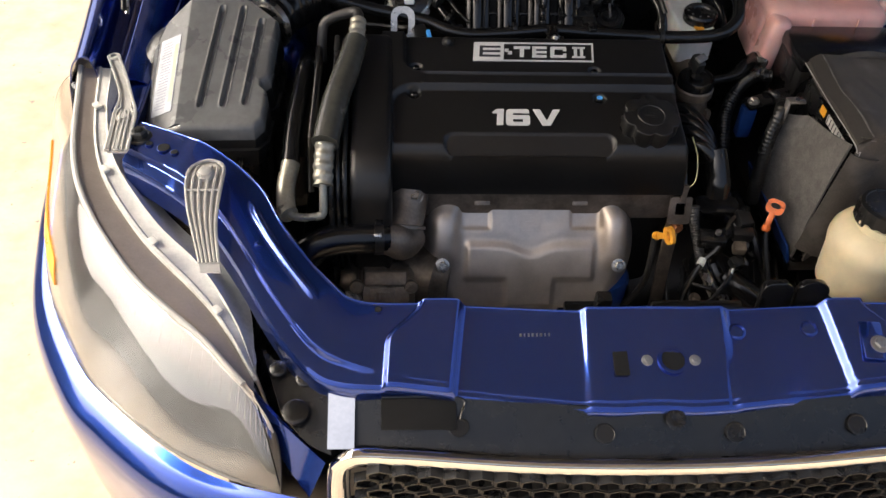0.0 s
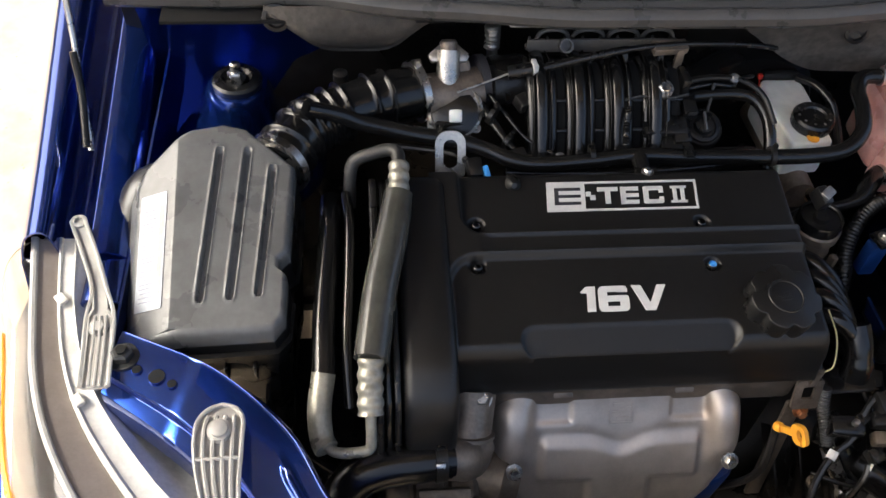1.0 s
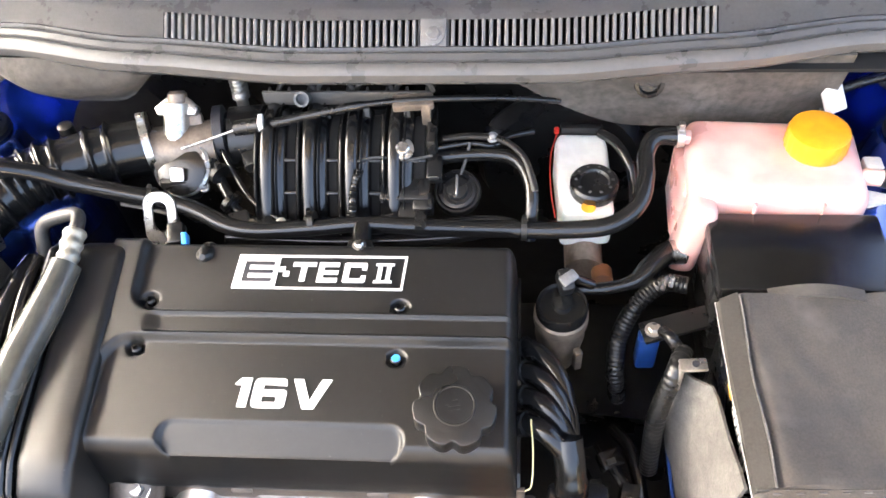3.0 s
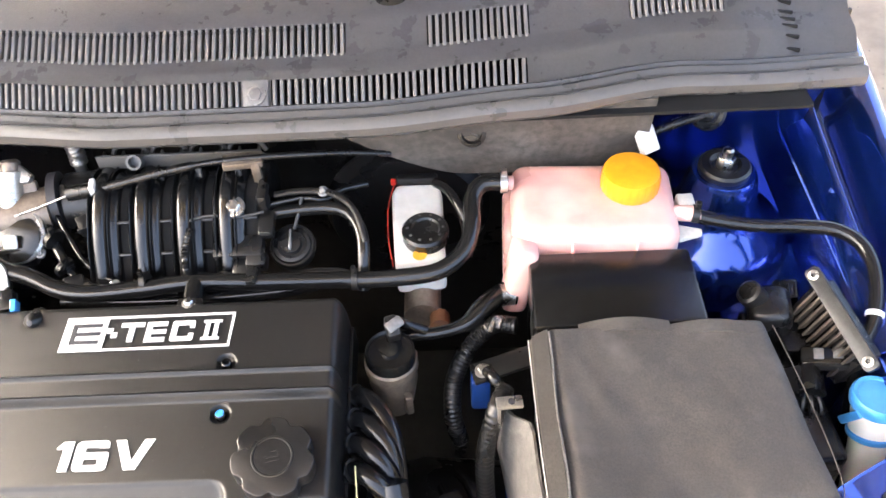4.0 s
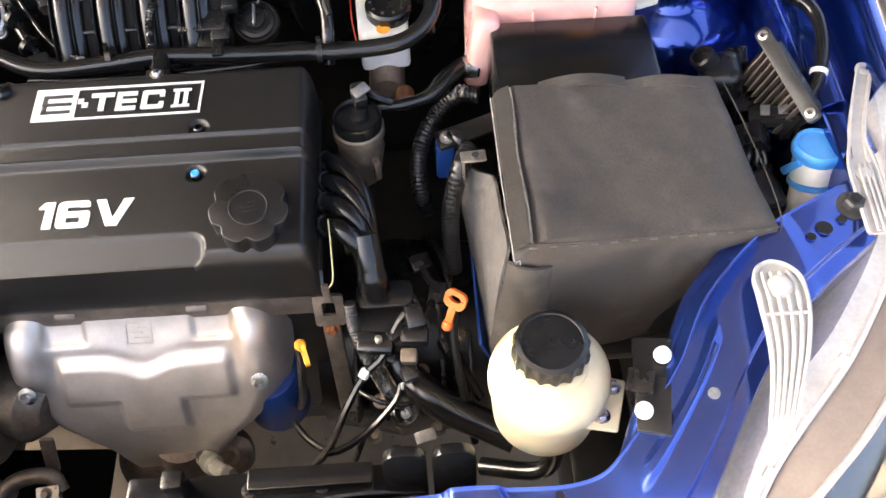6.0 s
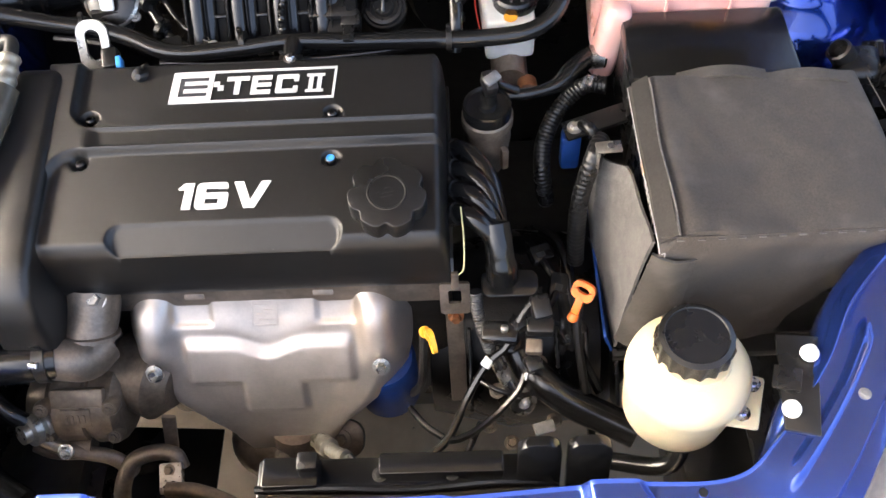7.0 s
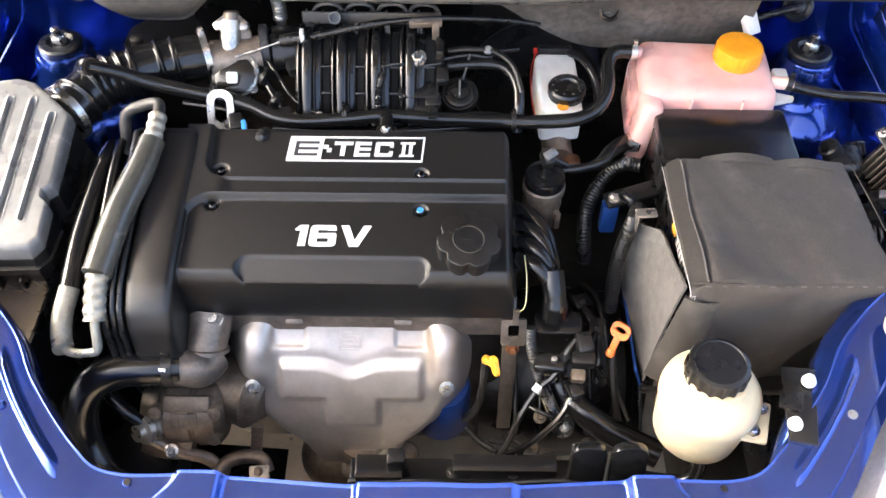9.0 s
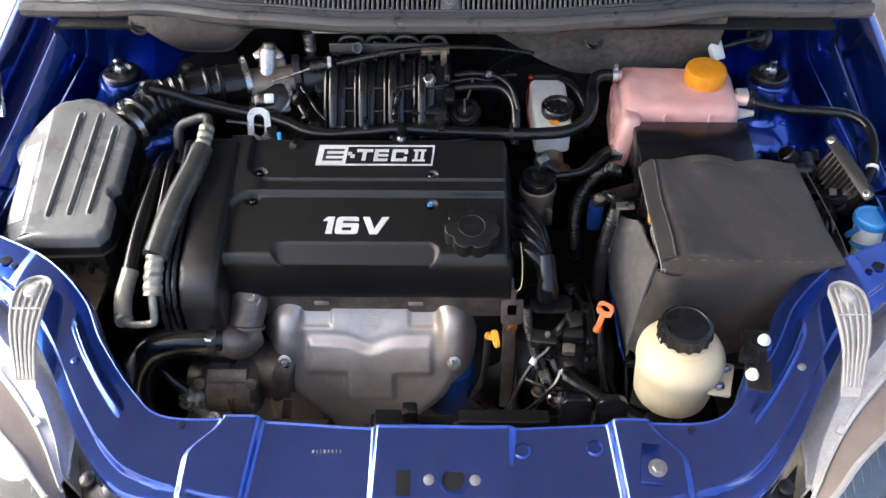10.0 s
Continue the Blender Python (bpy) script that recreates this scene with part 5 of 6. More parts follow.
part("cable_wheel", lathe([(.031, -.006), (.034, -.004), (.034, .002), (.031, .004), (.029, .001), (.010, .002), (.008, .006)], pose(-.277, 1.128, .842, 42, 0, -6), 36), BRIGHT, thr)
part("wheel_cover", lathe([(.0285, .000), (.0285, .004), (.020, .007), (.006, .007)], pose(-.277, 1.125, .839, 42, 0, -6), 30), GLOSS, thr)
part("lower_valve", box((-.28, 1.125, .822), (.045, .035, .03), .006), BLACK, thr)
part("test_port", box((-.278, 1.112, .846), (.016, .006, .016), .003, (-35, 0, 0)), PALE, thr)
part("lever", box((-.25, 1.15, .85), (.020, .014, .02), .004, (0, 0, 10)), CAST, thr)
part("sensor", box((-.305, 1.13, .815), (.01, .012, .012), .002), PALE, thr)
part("gasket", lathe([(.028, -.007), (.034, -.005), (.034, .005), (.028, .007)], Matrix.Translation((-.241, 1.179, .845)) @ Vector((1, .2, 0)).to_track_quat("Z", "Y").to_matrix().to_4x4(), 24), INK, thr)

man = thing("intake_manifold", "glossy black intake manifold with curved runners", "intake manifold", (-.1, 1.15, .75))
part("plenum", sweep([(-.235, 1.18, .838), (-.19, 1.185, .838), (-.1, 1.188, .838), (0, 1.188, .838), (.01, 1.188, .838)], lambda v: .036 if .02 < v < .98 else .03, 30, 20), BLACK, man)
RUN = rail([(0, 1.205, .838), (0, 1.195, .856), (0, 1.175, .870), (0, 1.148, .868), (0, 1.115, .843), (0, 1.085, .805), (0, 1.06, .77)], 34)


def runner(x, half, high, power=4.0):
    """A tube of squarish section, flat on top, along the curve of the runners."""
    rows = []
    for k, c in enumerate(RUN):
        way = (RUN[min(k + 1, 33)] - RUN[max(k - 1, 0)]).normalized()
        up = Vector((1, 0, 0)).cross(way)
        ring = []
        for j in range(28):
            a = 2 * math.pi * j / 28
            ca, sa = math.cos(a), math.sin(a)
            ring.append(Vector((x, c.y, c.z)) + Vector((1, 0, 0)) * half * math.copysign(abs(ca) ** (2 / power), ca) + up * high * math.copysign(abs(sa) ** (2 / power), sa))
        rows.append(ring)
    return loft(rows, closed=True)


for k in range(4):
    x = -0.172 + 0.0473 * k
    r = part("runner", runner(x, .0195, .0125, 3.2), GLOSS, man, "glossy black runner", sharp=50)
    part("crest", runner(x - .002, .0115, .0185, 2.3), GLOSS, r)
    for e in (-.0125, .0095):
        part("crest_edge", runner(x + e, .0014, .0186, 2.5), GLOSS, r)
    # near-black filler that paints the shade in the gap between runners
    part("web", runner(x + .0245, .008, .004, 3), SHADE_BLACK, man)
    for dy, z in ((1.125, .868), (1.10, .842)):
        part("tie_web", box((x + .0245, dy, z - .012), (.016, .004, .012), .001, (40, 0, 0)), BLACK, man)
part("back_rail", box((-.09, 1.20, .880), (.19, .014, .006), .002), SEAL, man)
part("rail_lip", box((-.09, 1.192, .889), (.19, .004, .018), .001), SEAL, man)
for k in range(9):
    part("rail_web", box((-.18 + .0225 * k, 1.199, .886), (.003, .016, .014), .001), SEAL, man)
for k in range(4):
    part("rail_arch", sweep([(-.172 + .045 * k, 1.207, .885), (-.165 + .045 * k, 1.208, .897), (-.150 + .045 * k, 1.208, .901), (-.135 + .045 * k, 1.208, .897), (-.128 + .045 * k, 1.207, .885)], .003, 16, 6), SEAL, man)
part("rail_boss", lathe([(.009, 0), (.009, .014), (.0065, .014), (.0065, .004)], pose(-.138, 1.190, .890, 55, 0, 0), 10), SEAL, man)
part("front_flange", box((-.09, 1.075, .79), (.21, .02, .02), .004), DULL, man)
bolt(man, (-.022, 1.128, .871), .008, .007, (0, -.5, 1), STEEL)
part("map_sensor", box((-.02, 1.10, .832), (.055, .026, .02), .003, (20, 0, 0)), BLACK, man)
part("sensor_plug", box((.0, 1.088, .825), (.022, .02, .022), .003, (20, 0, 0)), BLACK, man)
part("right_cap", box((.008, 1.16, .85), (.012, .06, .06), .004), BLACK, man)
for x in (-.19, -.155, -.10, -.05, .006):
    part("injector_plug", box((x, 1.068, .806), (.016, .016, .018), .002, (15, 0, 8)), BLACK, man)
    part("plug_latch", box((x, 1.060, .814), (.010, .004, .006), .001, (15, 0, 8)), ALLOY, man)
    bolt(man, (x, 1.068, .815), .004, .004, material=CAST)
part("bracket", box((.022, 1.07, .808), (.038, .012, .016), .002), CAST, man)
for line, r in (([(-.235, 1.15, .85), (-.215, 1.12, .84), (-.19, 1.09, .825), (-.15, 1.07, .815), (-.09, 1.065, .815), (-.04, 1.075, .82), (-.01, 1.09, .825)], .0032),
                ([(-.245, 1.14, .842), (-.225, 1.105, .828), (-.205, 1.08, .815), (-.18, 1.07, .81)], .0062),
                ([(.01, 1.138, .848), (.06, 1.142, .85), (.098, 1.138, .848), (.116, 1.115, .836), (.118, 1.085, .815), (.116, 1.07, .79)], .0078),
                ([(.01, 1.145, .855), (.05, 1.152, .858), (.075, 1.15, .855), (.09, 1.17, .85), (.12, 1.19, .84)], .004),
                ([(.02, 1.075, .81), (.06, 1.078, .812), (.095, 1.078, .81), (.11, 1.07, .80)], .0055),
                ([(-.22, 1.06, .80), (-.1, 1.055, .80), (.02, 1.06, .802), (.09, 1.07, .81)], .008)):
    part("vacuum_line", sweep(line, r, None, 10), GLOSS, man)
part("spring_hose", sweep([(-.068, 1.105, .862), (-.074, 1.085, .85), (-.074, 1.065, .83), (-.068, 1.05, .825)], .0046, 60, 10, ripple=(.0008, .0035)), GLOSS, man)
knob = part("purge_valve", lathe([(.026, -.008), (.027, .0), (.025, .004), (.0225, .004), (.021, .007), (.017, .008), (.016, .006), (.012, .006), (.011, .012), (.004, .013)], pose(.036, 1.114, .818, 25, 0, 0), 26), BLACK, man, "black round purge valve")
part("pointer", box((.036, 1.110, .8335), (.003, .024, .006), .001, (25, 0, 0)), ALLOY, knob)

for p, w in (((-.232, 1.118, .842), (1, -.8, -.3)), ((-.216, 1.088, .826), (1, -.8, -.4)), ((-.118, 1.058, .829), (1, 0, .1)), ((.11, 1.06, .818), (1, 0, 0)), ((-.30, 1.082, .839), (1, -.1, -.1))):
    clip_ring(man, p, w, .0108, .006, DULL)
for x, y, z, w, d, h, a in ((-.205, 1.073, .812, .022, .018, .02, 20), (-.128, 1.066, .81, .026, .014, .016, -6), (-.012, 1.082, .818, .03, .02, .018, 4), (.052, 1.074, .806, .026, .018, .016, 8), (-.195, 1.128, .852, .016, .02, .018, 30), (.012, 1.118, .85, .018, .03, .014, 0)):
    part("fitting", box((x, y, z), (w, d, h), .003, (18, 0, a)), BLACK, man)
    part("fitting_face", box((x, y - d * .52, z + .002), (w * .6, .002, h * .5), .0008, (18, 0, a)), DIM, man)
for k in range(3):
    part("bracket_tooth", box((-.11 + .045 * k, 1.168, .876 + .004 * k), (.007, .004, .024), .001, (-20, 0, 0)), DIM, man)
part("heater_pipe", sweep([(.02, 1.15, .866), (.05, 1.152, .868), (.085, 1.148, .866), (.11, 1.13, .856), (.122, 1.10, .835)], .0038, 30, 8), DULL, man)
part("pointer_stem", sweep([(.040, 1.122, .838), (.046, 1.136, .85), (.05, 1.148, .862)], .0022, 8, 6), DIM, man)
for x, y, z in ((-.24, 1.128, .838), (-.252, 1.112, .826), (-.155, 1.062, .822), (.03, 1.068, .816), (.075, 1.15, .868)):
    bolt(man, (x, y, z), .0042, .004, (0, -.5, 1), ALLOY)
part("cross_wire", sweep([(-.08, 1.115, .862), (-.05, 1.12, .866), (-.02, 1.118, .864), (.01, 1.125, .864)], .0016, 16, 6), DIM, man)

svc = thing("service_port", "bright capped refrigerant service port on a metal pipe", "pipe fitting", (-.222, 1.225, .8))
part("pipe", sweep([(-.222, 1.21, .83), (-.222, 1.218, .85), (-.223, 1.222, .87)], .007, 10, 12), BRIGHT, svc)
part("ribbed_cap", sweep([(-.223, 1.222, .864), (-.223, 1.225, .88), (-.224, 1.227, .895)], .0095, 40, 14, ripple=(.0012, .0055)), BRIGHT, svc)

cable = thing("throttle_cable", "black throttle cable with white adjuster clip", "cable", (-.1, 1.16, .88))
part("sheath", sweep([(-.205, 1.155, .878), (-.18, 1.153, .882), (-.12, 1.16, .893), (-.06, 1.166, .902), (0, 1.17, .905), (.05, 1.18, .898), (.1, 1.195, .885), (.15, 1.21, .868)], lambda v: .0052 if v < .42 else .0036, 60, 10), BLACK, cable)
part("inner_wire", sweep([(-.275, 1.137, .862), (-.245, 1.145, .868), (-.205, 1.155, .878)], .0013, 8, 6), BRIGHT, cable)
part("adjuster", sweep([(-.212, 1.154, .877), (-.19, 1.154, .881), (-.178, 1.153, .883)], .0088, 10, 12), BLACK, cable)
part("clip", box((-.181, 1.152, .885), (.006, .016, .018), .001, (0, 0, 8)), MARK, cable)
part("bracket", box((-.012, 1.170, .901), (.045, .018, .010), .002, (10, 0, 6)), CAST, cable)
part("bracket_leg", box((.002, 1.165, .885), (.010, .006, .035), .001), CAST, cable)

# ---- breather hose across the bay ----
pcv = thing("breather_hose", "long glossy black breather hose across the bay", "hose", (0, 1.06, .8))
part("tube", sweep([(-.452, 1.076, .892), (-.42, 1.085, .875), (-.386, 1.088, .857), (-.33, 1.085, .843), (-.285, 1.08, .837), (-.247, 1.07, .831), (-.215, 1.056, .825), (-.18, 1.05, .823), (-.12, 1.052, .826), (-.064, 1.056, .829), (0, 1.057, .824), (.083, 1.06, .818), (.16, 1.060, .818), (.205, 1.065, .822), (.232, 1.085, .832), (.241, 1.115, .842), (.243, 1.145, .85), (.255, 1.162, .857), (.285, 1.162, .858)], .0098, 160, 14), GLOSS, pcv)
part("tee", sweep([(-.062, 1.055, .829), (-.062, 1.035, .828), (-.061, 1.016, .826)], lambda v: .0105 + .002 * (v > .7), 10, 12), GLOSS, pcv)
part("tee_clamp", box((-.061, 1.02, .834), (.026, .012, .008), .002), DULL, pcv)
bolt(pcv, (-.061, 1.018, .838), .005, .005, material=STEEL)
clip_ring(pcv, (.28, 1.162, .858), (1, 0, 0), .0105, .008)
part("hose_clip", box((.0, 1.057, .835), (.012, .024, .006), .002), BLACK, pcv)
sen = thing("cam_sensor_lead", "black sensor plug with a blue tab on the cover's edge", "connector", (-.21, 1.03, .82))
part("plug", box((-.262, 1.035, .832), (.018, .024, .018), .003, (20, 0, 10)), BLACK, sen)
part("tab", box((-.250, 1.026, .834), (.006, .014, .014), .001, (20, 0, 10)), SKYBLUE, sen)
part("lead", sweep([(-.266, 1.045, .832), (-.28, 1.075, .818), (-.31, 1.09, .812), (-.35, 1.10, .81)], .004, 20, 8), BLACK, sen)
part("cover_peg", lathe([(.012, 0), (.009, .02), (.003, .026)], pose(-.222, 1.016, .826, 50, 0, 0), 12), BLACK, sen)

# ---- air conditioning lines ----
ac = thing("refrigerant_line", "refrigerant line in a black foam sleeve with bright crimped ends", "hose", (-.37, .9, .78))
part("elbow", sweep([(-.408, 1.01, .80), (-.406, 1.024, .838), (-.400, 1.031, .853), (-.38, 1.032, .863), (-.362, 1.031, .869), (-.353, 1.023, .871), (-.352, 1.004, .867)], .0076, 40, 12), DIM, ac, "bare metal elbow")
part("crimp", sweep([(-.352, 1.008, .868), (-.353, .985, .862), (-.354, .965, .855)], .0112, 40, 14, ripple=(.0009, .013)), PIPE, ac)
part("sleeve", sweep([(-.354, .972, .857), (-.362, .93, .848), (-.378, .86, .834), (-.389, .79, .815)], lambda v: .0165 + .0015 * step(v, 0, .5), 30, 18), SLEEVE, ac, "black foam sleeve")
part("crimp", sweep([(-.389, .792, .814), (-.391, .77, .797), (-.391, .748, .780)], .0128, 50, 14, ripple=(.0009, .0135)), PIPE, ac)
part("pipe", sweep([(-.391, .75, .782), (-.391, .741, .770), (-.391, .733, .756), (-.392, .729, .749), (-.397, .727, .746), (-.415, .727, .743), (-.43, .731, .742), (-.438, .742, .743)], .0055, 40, 12), PIPE, ac)
part("thick_pipe", sweep([(-.436, .734, .741), (-.441, .745, .743), (-.443, .77, .757), (-.438, .802, .773)], .0125, 14, 16), PIPE, ac)
part("hose", sweep([(-.438, .80, .772), (-.437, .86, .79), (-.432, .93, .805), (-.43, .975, .81), (-.43, 1.02, .80)], .0125, 24, 12), GLOSS, ac)
part("thin_hose", sweep([(-.412, 1.01, .82), (-.408, .96, .825), (-.41, .90, .805), (-.414, .83, .775), (-.412, .78, .74)], .006, 30, 10), GLOSS, ac)

# ---- battery with felt cover ----
bat = thing("battery", "car battery in a grey-brown felt heat cover on a blue tray", "battery", (.41, .86, .6))
part("case", box((.412, .86, .725), (.225, .165, .20), .006), BLACK, bat)
part("side_label", box((.2985, .868, .818), (.0012, .016, .012), 0), YELLOW, bat)
strip = part("level_strip", box((.2985, .820, .8185), (.0014, .062, .013), 0), WHITISH, bat, "printed off-white level strip")
for k in range(7):
    part("tick", box((.2975, .794 + .009 * k, .8185), (.001, .0014, .012), 0), INK, strip)
part("tray", box((.412, .862, .618), (.27, .21, .014), .004), DULL, bat, "dark battery tray")


def top_of(x, y):
    u, v = (x - .29) / .26, (y - .755) / .19
    z = .866 - .040 * u + .012 * v * u - .003
    z += .0022 * math.sin(9 * u + 5 * v) * math.sin(3 * v + 1) + .0045 * noise.noise((x * 14, y * 14, 3)) + .0016 * noise.noise((x * 50 + y * 30, y * 12, 9))
    return z - .006 * math.exp(-((u - .45) / .25) ** 2 - ((v - .45) / .3) ** 2)


rows = []
for j in range(26):
    v = 1 - j / 25
    row = []
    for i in range(41):
        u = i / 40
        x = .290 + (.24 + .018 * (1 - v)) * u + .003 * (1 - v)
        y = .752 + .030 * u * 1.0 + (.193 - .010 * u) * v
        z = top_of(x, y)
        e = max(0, u - .96) / .04
        row.append((x, y, z - .010 * e * e - .020 * (max(0, .105 - u) / .105) ** 1.2))
    rows.append(row)
for j, (dy, dz) in enumerate(((-.004, -.006), (-.005, -.02), (-.004, -.05), (-.001, -.09), (.002, -.13), (.004, -.17), (.004, -.21))):
    rows.append([(x + .002 * math.sin(7 * k / 40 + j), y + dy + .003 * math.sin(k * .33 + j), z + dz) for k, (x, y, z) in enumerate(rows[25])])
fc = part("felt_cover", loft(rows, .0035), FELT, bat, "grey-brown felt cover, folded over the front", sharp=60)
part("seam", sweep([(.292, .7505, .862), (.36, .757, .852), (.42, .764, .843), (.48, .771, .834), (.548, .779, .824)], .0008, 50, 6), FELT, fc)
for k in range(13):
    q = Vector((.300, .7485, .8585)).lerp(Vector((.545, .7765, .8245)), (k + .5) / 13)
    part("stitch", box(tuple(q), (.007, .0012, .0012), 0, (0, 8, 6)), LITFELT, fc)
# strip over the sloping left margin, with its shade put into the colour
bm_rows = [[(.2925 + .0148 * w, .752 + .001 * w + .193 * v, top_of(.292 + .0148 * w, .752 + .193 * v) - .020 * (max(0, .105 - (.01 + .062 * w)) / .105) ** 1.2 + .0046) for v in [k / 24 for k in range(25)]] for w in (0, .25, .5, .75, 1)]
part("edge_shade", loft(bm_rows, .001), FOLDSHADE, fc, "dark strip painting the shade along the folded edge", sharp=60)
part("fold_ridge", sweep([(.3085 + .0008 * math.sin(9 * v), .753 + .19 * v, top_of(.3085, .753 + .19 * v) - .0005) for v in [k / 12 for k in range(13)]], .0012, 60, 6), LITFELT, fc, "paler line along the fold")
part("left_binding", sweep([(.2895, .945, .847), (.2897, .90, .8465), (.2902, .84, .846), (.2915, .79, .846), (.2925, .755, .8445), (.294, .749, .838), (.299, .750, .835), (.298, .752, .78)], .0006, 40, 6), WHITISH, fc)
part("right_binding", sweep([(.535, .96, .836), (.544, .90, .832), (.551, .83, .828), (.553, .79, .822), (.549, .776, .816)], .0006, 30, 6), FELT, fc)
for x in (.385, .468):
    part("rear_fold", loft([[(x + dx, .955 + dy, top_of(x, .94) - .004 + .009 * math.cos(math.pi * dx / .09)) for dx in [-.045 + .009 * k for k in range(11)]] for dy in (-.008, -.002, .006)], .003), FELT, fc)
# left felt panel, bowed, and its front corner flap
rows = []
for j in range(12):
    v = j / 11
    row = []
    for i in range(12):
        u = i / 11
        x = (.263 + .025 * step(u, 0, .22)) * (1 - v) + (.265 + .013 * u) * v - .006 * math.sin(math.pi * v) * (1 - .5 * u) + .002 * noise.noise((u * 3, v * 3, 7))
        y = (.906 - .146 * u) * (1 - v) + (.902 - .137 * u) * v
        z = (.788 + .012 * step(u, 0, .22) + .043 * u ** 1.5) * (1 - v) + (.652 - .020 * u) * v
        row.append((x, y, z))
    rows.append(row)
part("side_panel", loft(rows, .003), LITFELT, bat, "grey felt side panel, painted paler for the light on it", sharp=60)
part("corner_flap", loft([[(.289 - .012 * v + (.04 + .01 * v) * u, .7535 - .007 * u * (1 - u) * 4 + .012 * v * (1 - u), .835 - .01 * u - .18 * v) for u in (0, .2, .5, .8, 1)] for v in (0, .2, .5, .8, 1)], .003), FELT, bat)
part("tray_edge", loft([[(.268 + .004 * v, y, .655 - .012 * v) for y in (.96, .9, .83, .775, .765)] for v in (0, .5, 1, 3)], .003), OILBLUE, bat)
part("tray_clip", box((.268, .893, .818), (.026, .014, .004), .0015, (0, 0, 4)), BRIGHT, bat)
part("clip_leg", box((.258, .893, .80), (.003, .014, .036), .001), BRIGHT, bat)
# dark disc painting the shade of the hole in the clip
part("clip_hole_shade", lathe([(.0035, 0), (.0035, .0028)], pose(.270, .893, .8185), 12), INK, bat)

fuse = thing("fuse_box", "black plastic fuse box behind the battery", "fuse box", (.385, 1.02, .7))
part("body", box((.388, 1.02, .77), (.172, .098, .09), .006), BLACK, fuse)
part("cover", box((.388, 1.022, .823), (.176, .102, .022), .005), GLOSS, fuse)
part("latch", box((.302, 1.0, .80), (.006, .024, .03), .002), BLACK, fuse)

hb = thing("battery_bracket", "black battery hold-down bracket with blue paint behind", "bracket", (.25, .97, .7))
part("plate", box((.270, .978, .762), (.075, .026, .006), .002, (0, -8, 14)), BLACK, hb)
part("leg", box((.243, .972, .725), (.022, .02, .052), .004), OILBLUE, hb)
bolt(hb, (.246, .971, .762), .006, .006, material=BRIGHT)
har = thing("battery_harness", "black corrugated wiring harness beside the battery", "wiring", (.23, .95, .65))
part("loop", sweep([(.285, 1.02, .775), (.262, 1.025, .772), (.235, 1.012, .755), (.215, .985, .730), (.211, .96, .705), (.214, .953, .68), (.218, .955, .65)], .0098, 200, 12, ripple=(.0005, .0045)), BLACK, har)
part("loom", sweep([(.266, .925, .795), (.256, .90, .795), (.247, .888, .765), (.243, .88, .735), (.243, .872, .69), (.245, .868, .65)], .0098, 150, 12, ripple=(.0003, .006)), BLACK, har)
part("tape", sweep([(.262, .93, .79), (.255, .935, .80), (.25, .95, .79)], .0065, 10, 10), BLACK, har)
for k in range(2):
    part("terminal_wire", sweep([(.268 + .004 * k, 1.02, .785), (.262 + .006 * k, 1.02, .79), (.255 + .009 * k, 1.006 + .004 * k, .785)], .0025, 8, 6), STEEL, har)

# ---- reservoirs ----
tank = thing("coolant_tank", "pink translucent coolant expansion tank with orange cap", "coolant tank", (.38, 1.14, .75))
part("body", box((.379, 1.138, .805), (.185, .122, .10), .018, (0, 0, -3), seg=4), PINK, tank, "pink plastic tank", sharp=60)
for x in (.35, .42):
    part("seam", box((x, 1.074, .81), (.003, .006, .07), .001, (0, 0, -3)), PINK, tank)
part("front_leg", box((.292, 1.078, .795), (.03, .04, .10), .010, (0, 8, 0), seg=3), PINK, tank)
part("left_step", box((.293, 1.145, .79), (.03, .09, .085), .012, (0, 0, -3), seg=3), PINK, tank)
part("neck", lathe([(.031, .84), (.031, .858), (.028, .86)], pose(.421, 1.149, 0), 28), PINK, tank)
part("cap", lathe([(.031, 0), (.033, .002), (.033, .020), (.031, .0245), (.027, .0265), (.010, .0255)], pose(.421, 1.149, .856), 72, lobes=(24, .0012, .001, .022)), ORANGE, tank, "orange ribbed screw cap")
part("right_nozzle", sweep([(.468, 1.118, .842), (.482, 1.113, .845), (.495, 1.110, .847)], .009, 8, 12), PINK, tank)
part("mount_lug", prism([(0, -.011), (.026, -.003), (.026, .003), (0, .011)], -.003, .003, pose(.468, 1.094, .833)), LAMPGREY, tank)
part("side_bracket", box((.484, 1.135, .835), (.02, .024, .02), .003), LAMPGREY, tank)
part("left_nozzle", sweep([(.29, 1.162, .857), (.282, 1.162, .858), (.27, 1.162, .857)], .008, 6, 12), PINK, tank)

rh = thing("overflow_hose", "glossy black overflow hose curving along the fender", "hose", (.6, 1.05, .8))
part("tube", sweep([(.486, 1.112, .846), (.505, 1.106, .842), (.55, 1.098, .838), (.60, 1.093, .838), (.638, 1.085, .838), (.661, 1.062, .834), (.664, 1.025, .824), (.653, .987, .812), (.636, .957, .79), (.631, .935, .755), (.631, .915, .70)], .0080, 70, 14), GLOSS, rh)
clip_ring(rh, (.489, 1.111, .846), (1, -.2, -.1), .0088, .008, BLACK)
part("tie", lathe([(.0082, -.003), (.0096, -.002), (.0096, .002), (.0082, .003)], Matrix.Translation((.653, .987, .812)) @ Vector((.35, 1, .4)).to_track_quat("Z", "Y").to_matrix().to_4x4(), 20), PALE, rh)

lower = thing("heater_hose", "glossy black heater hose below the coolant tank", "hose", (.22, 1.04, .75))
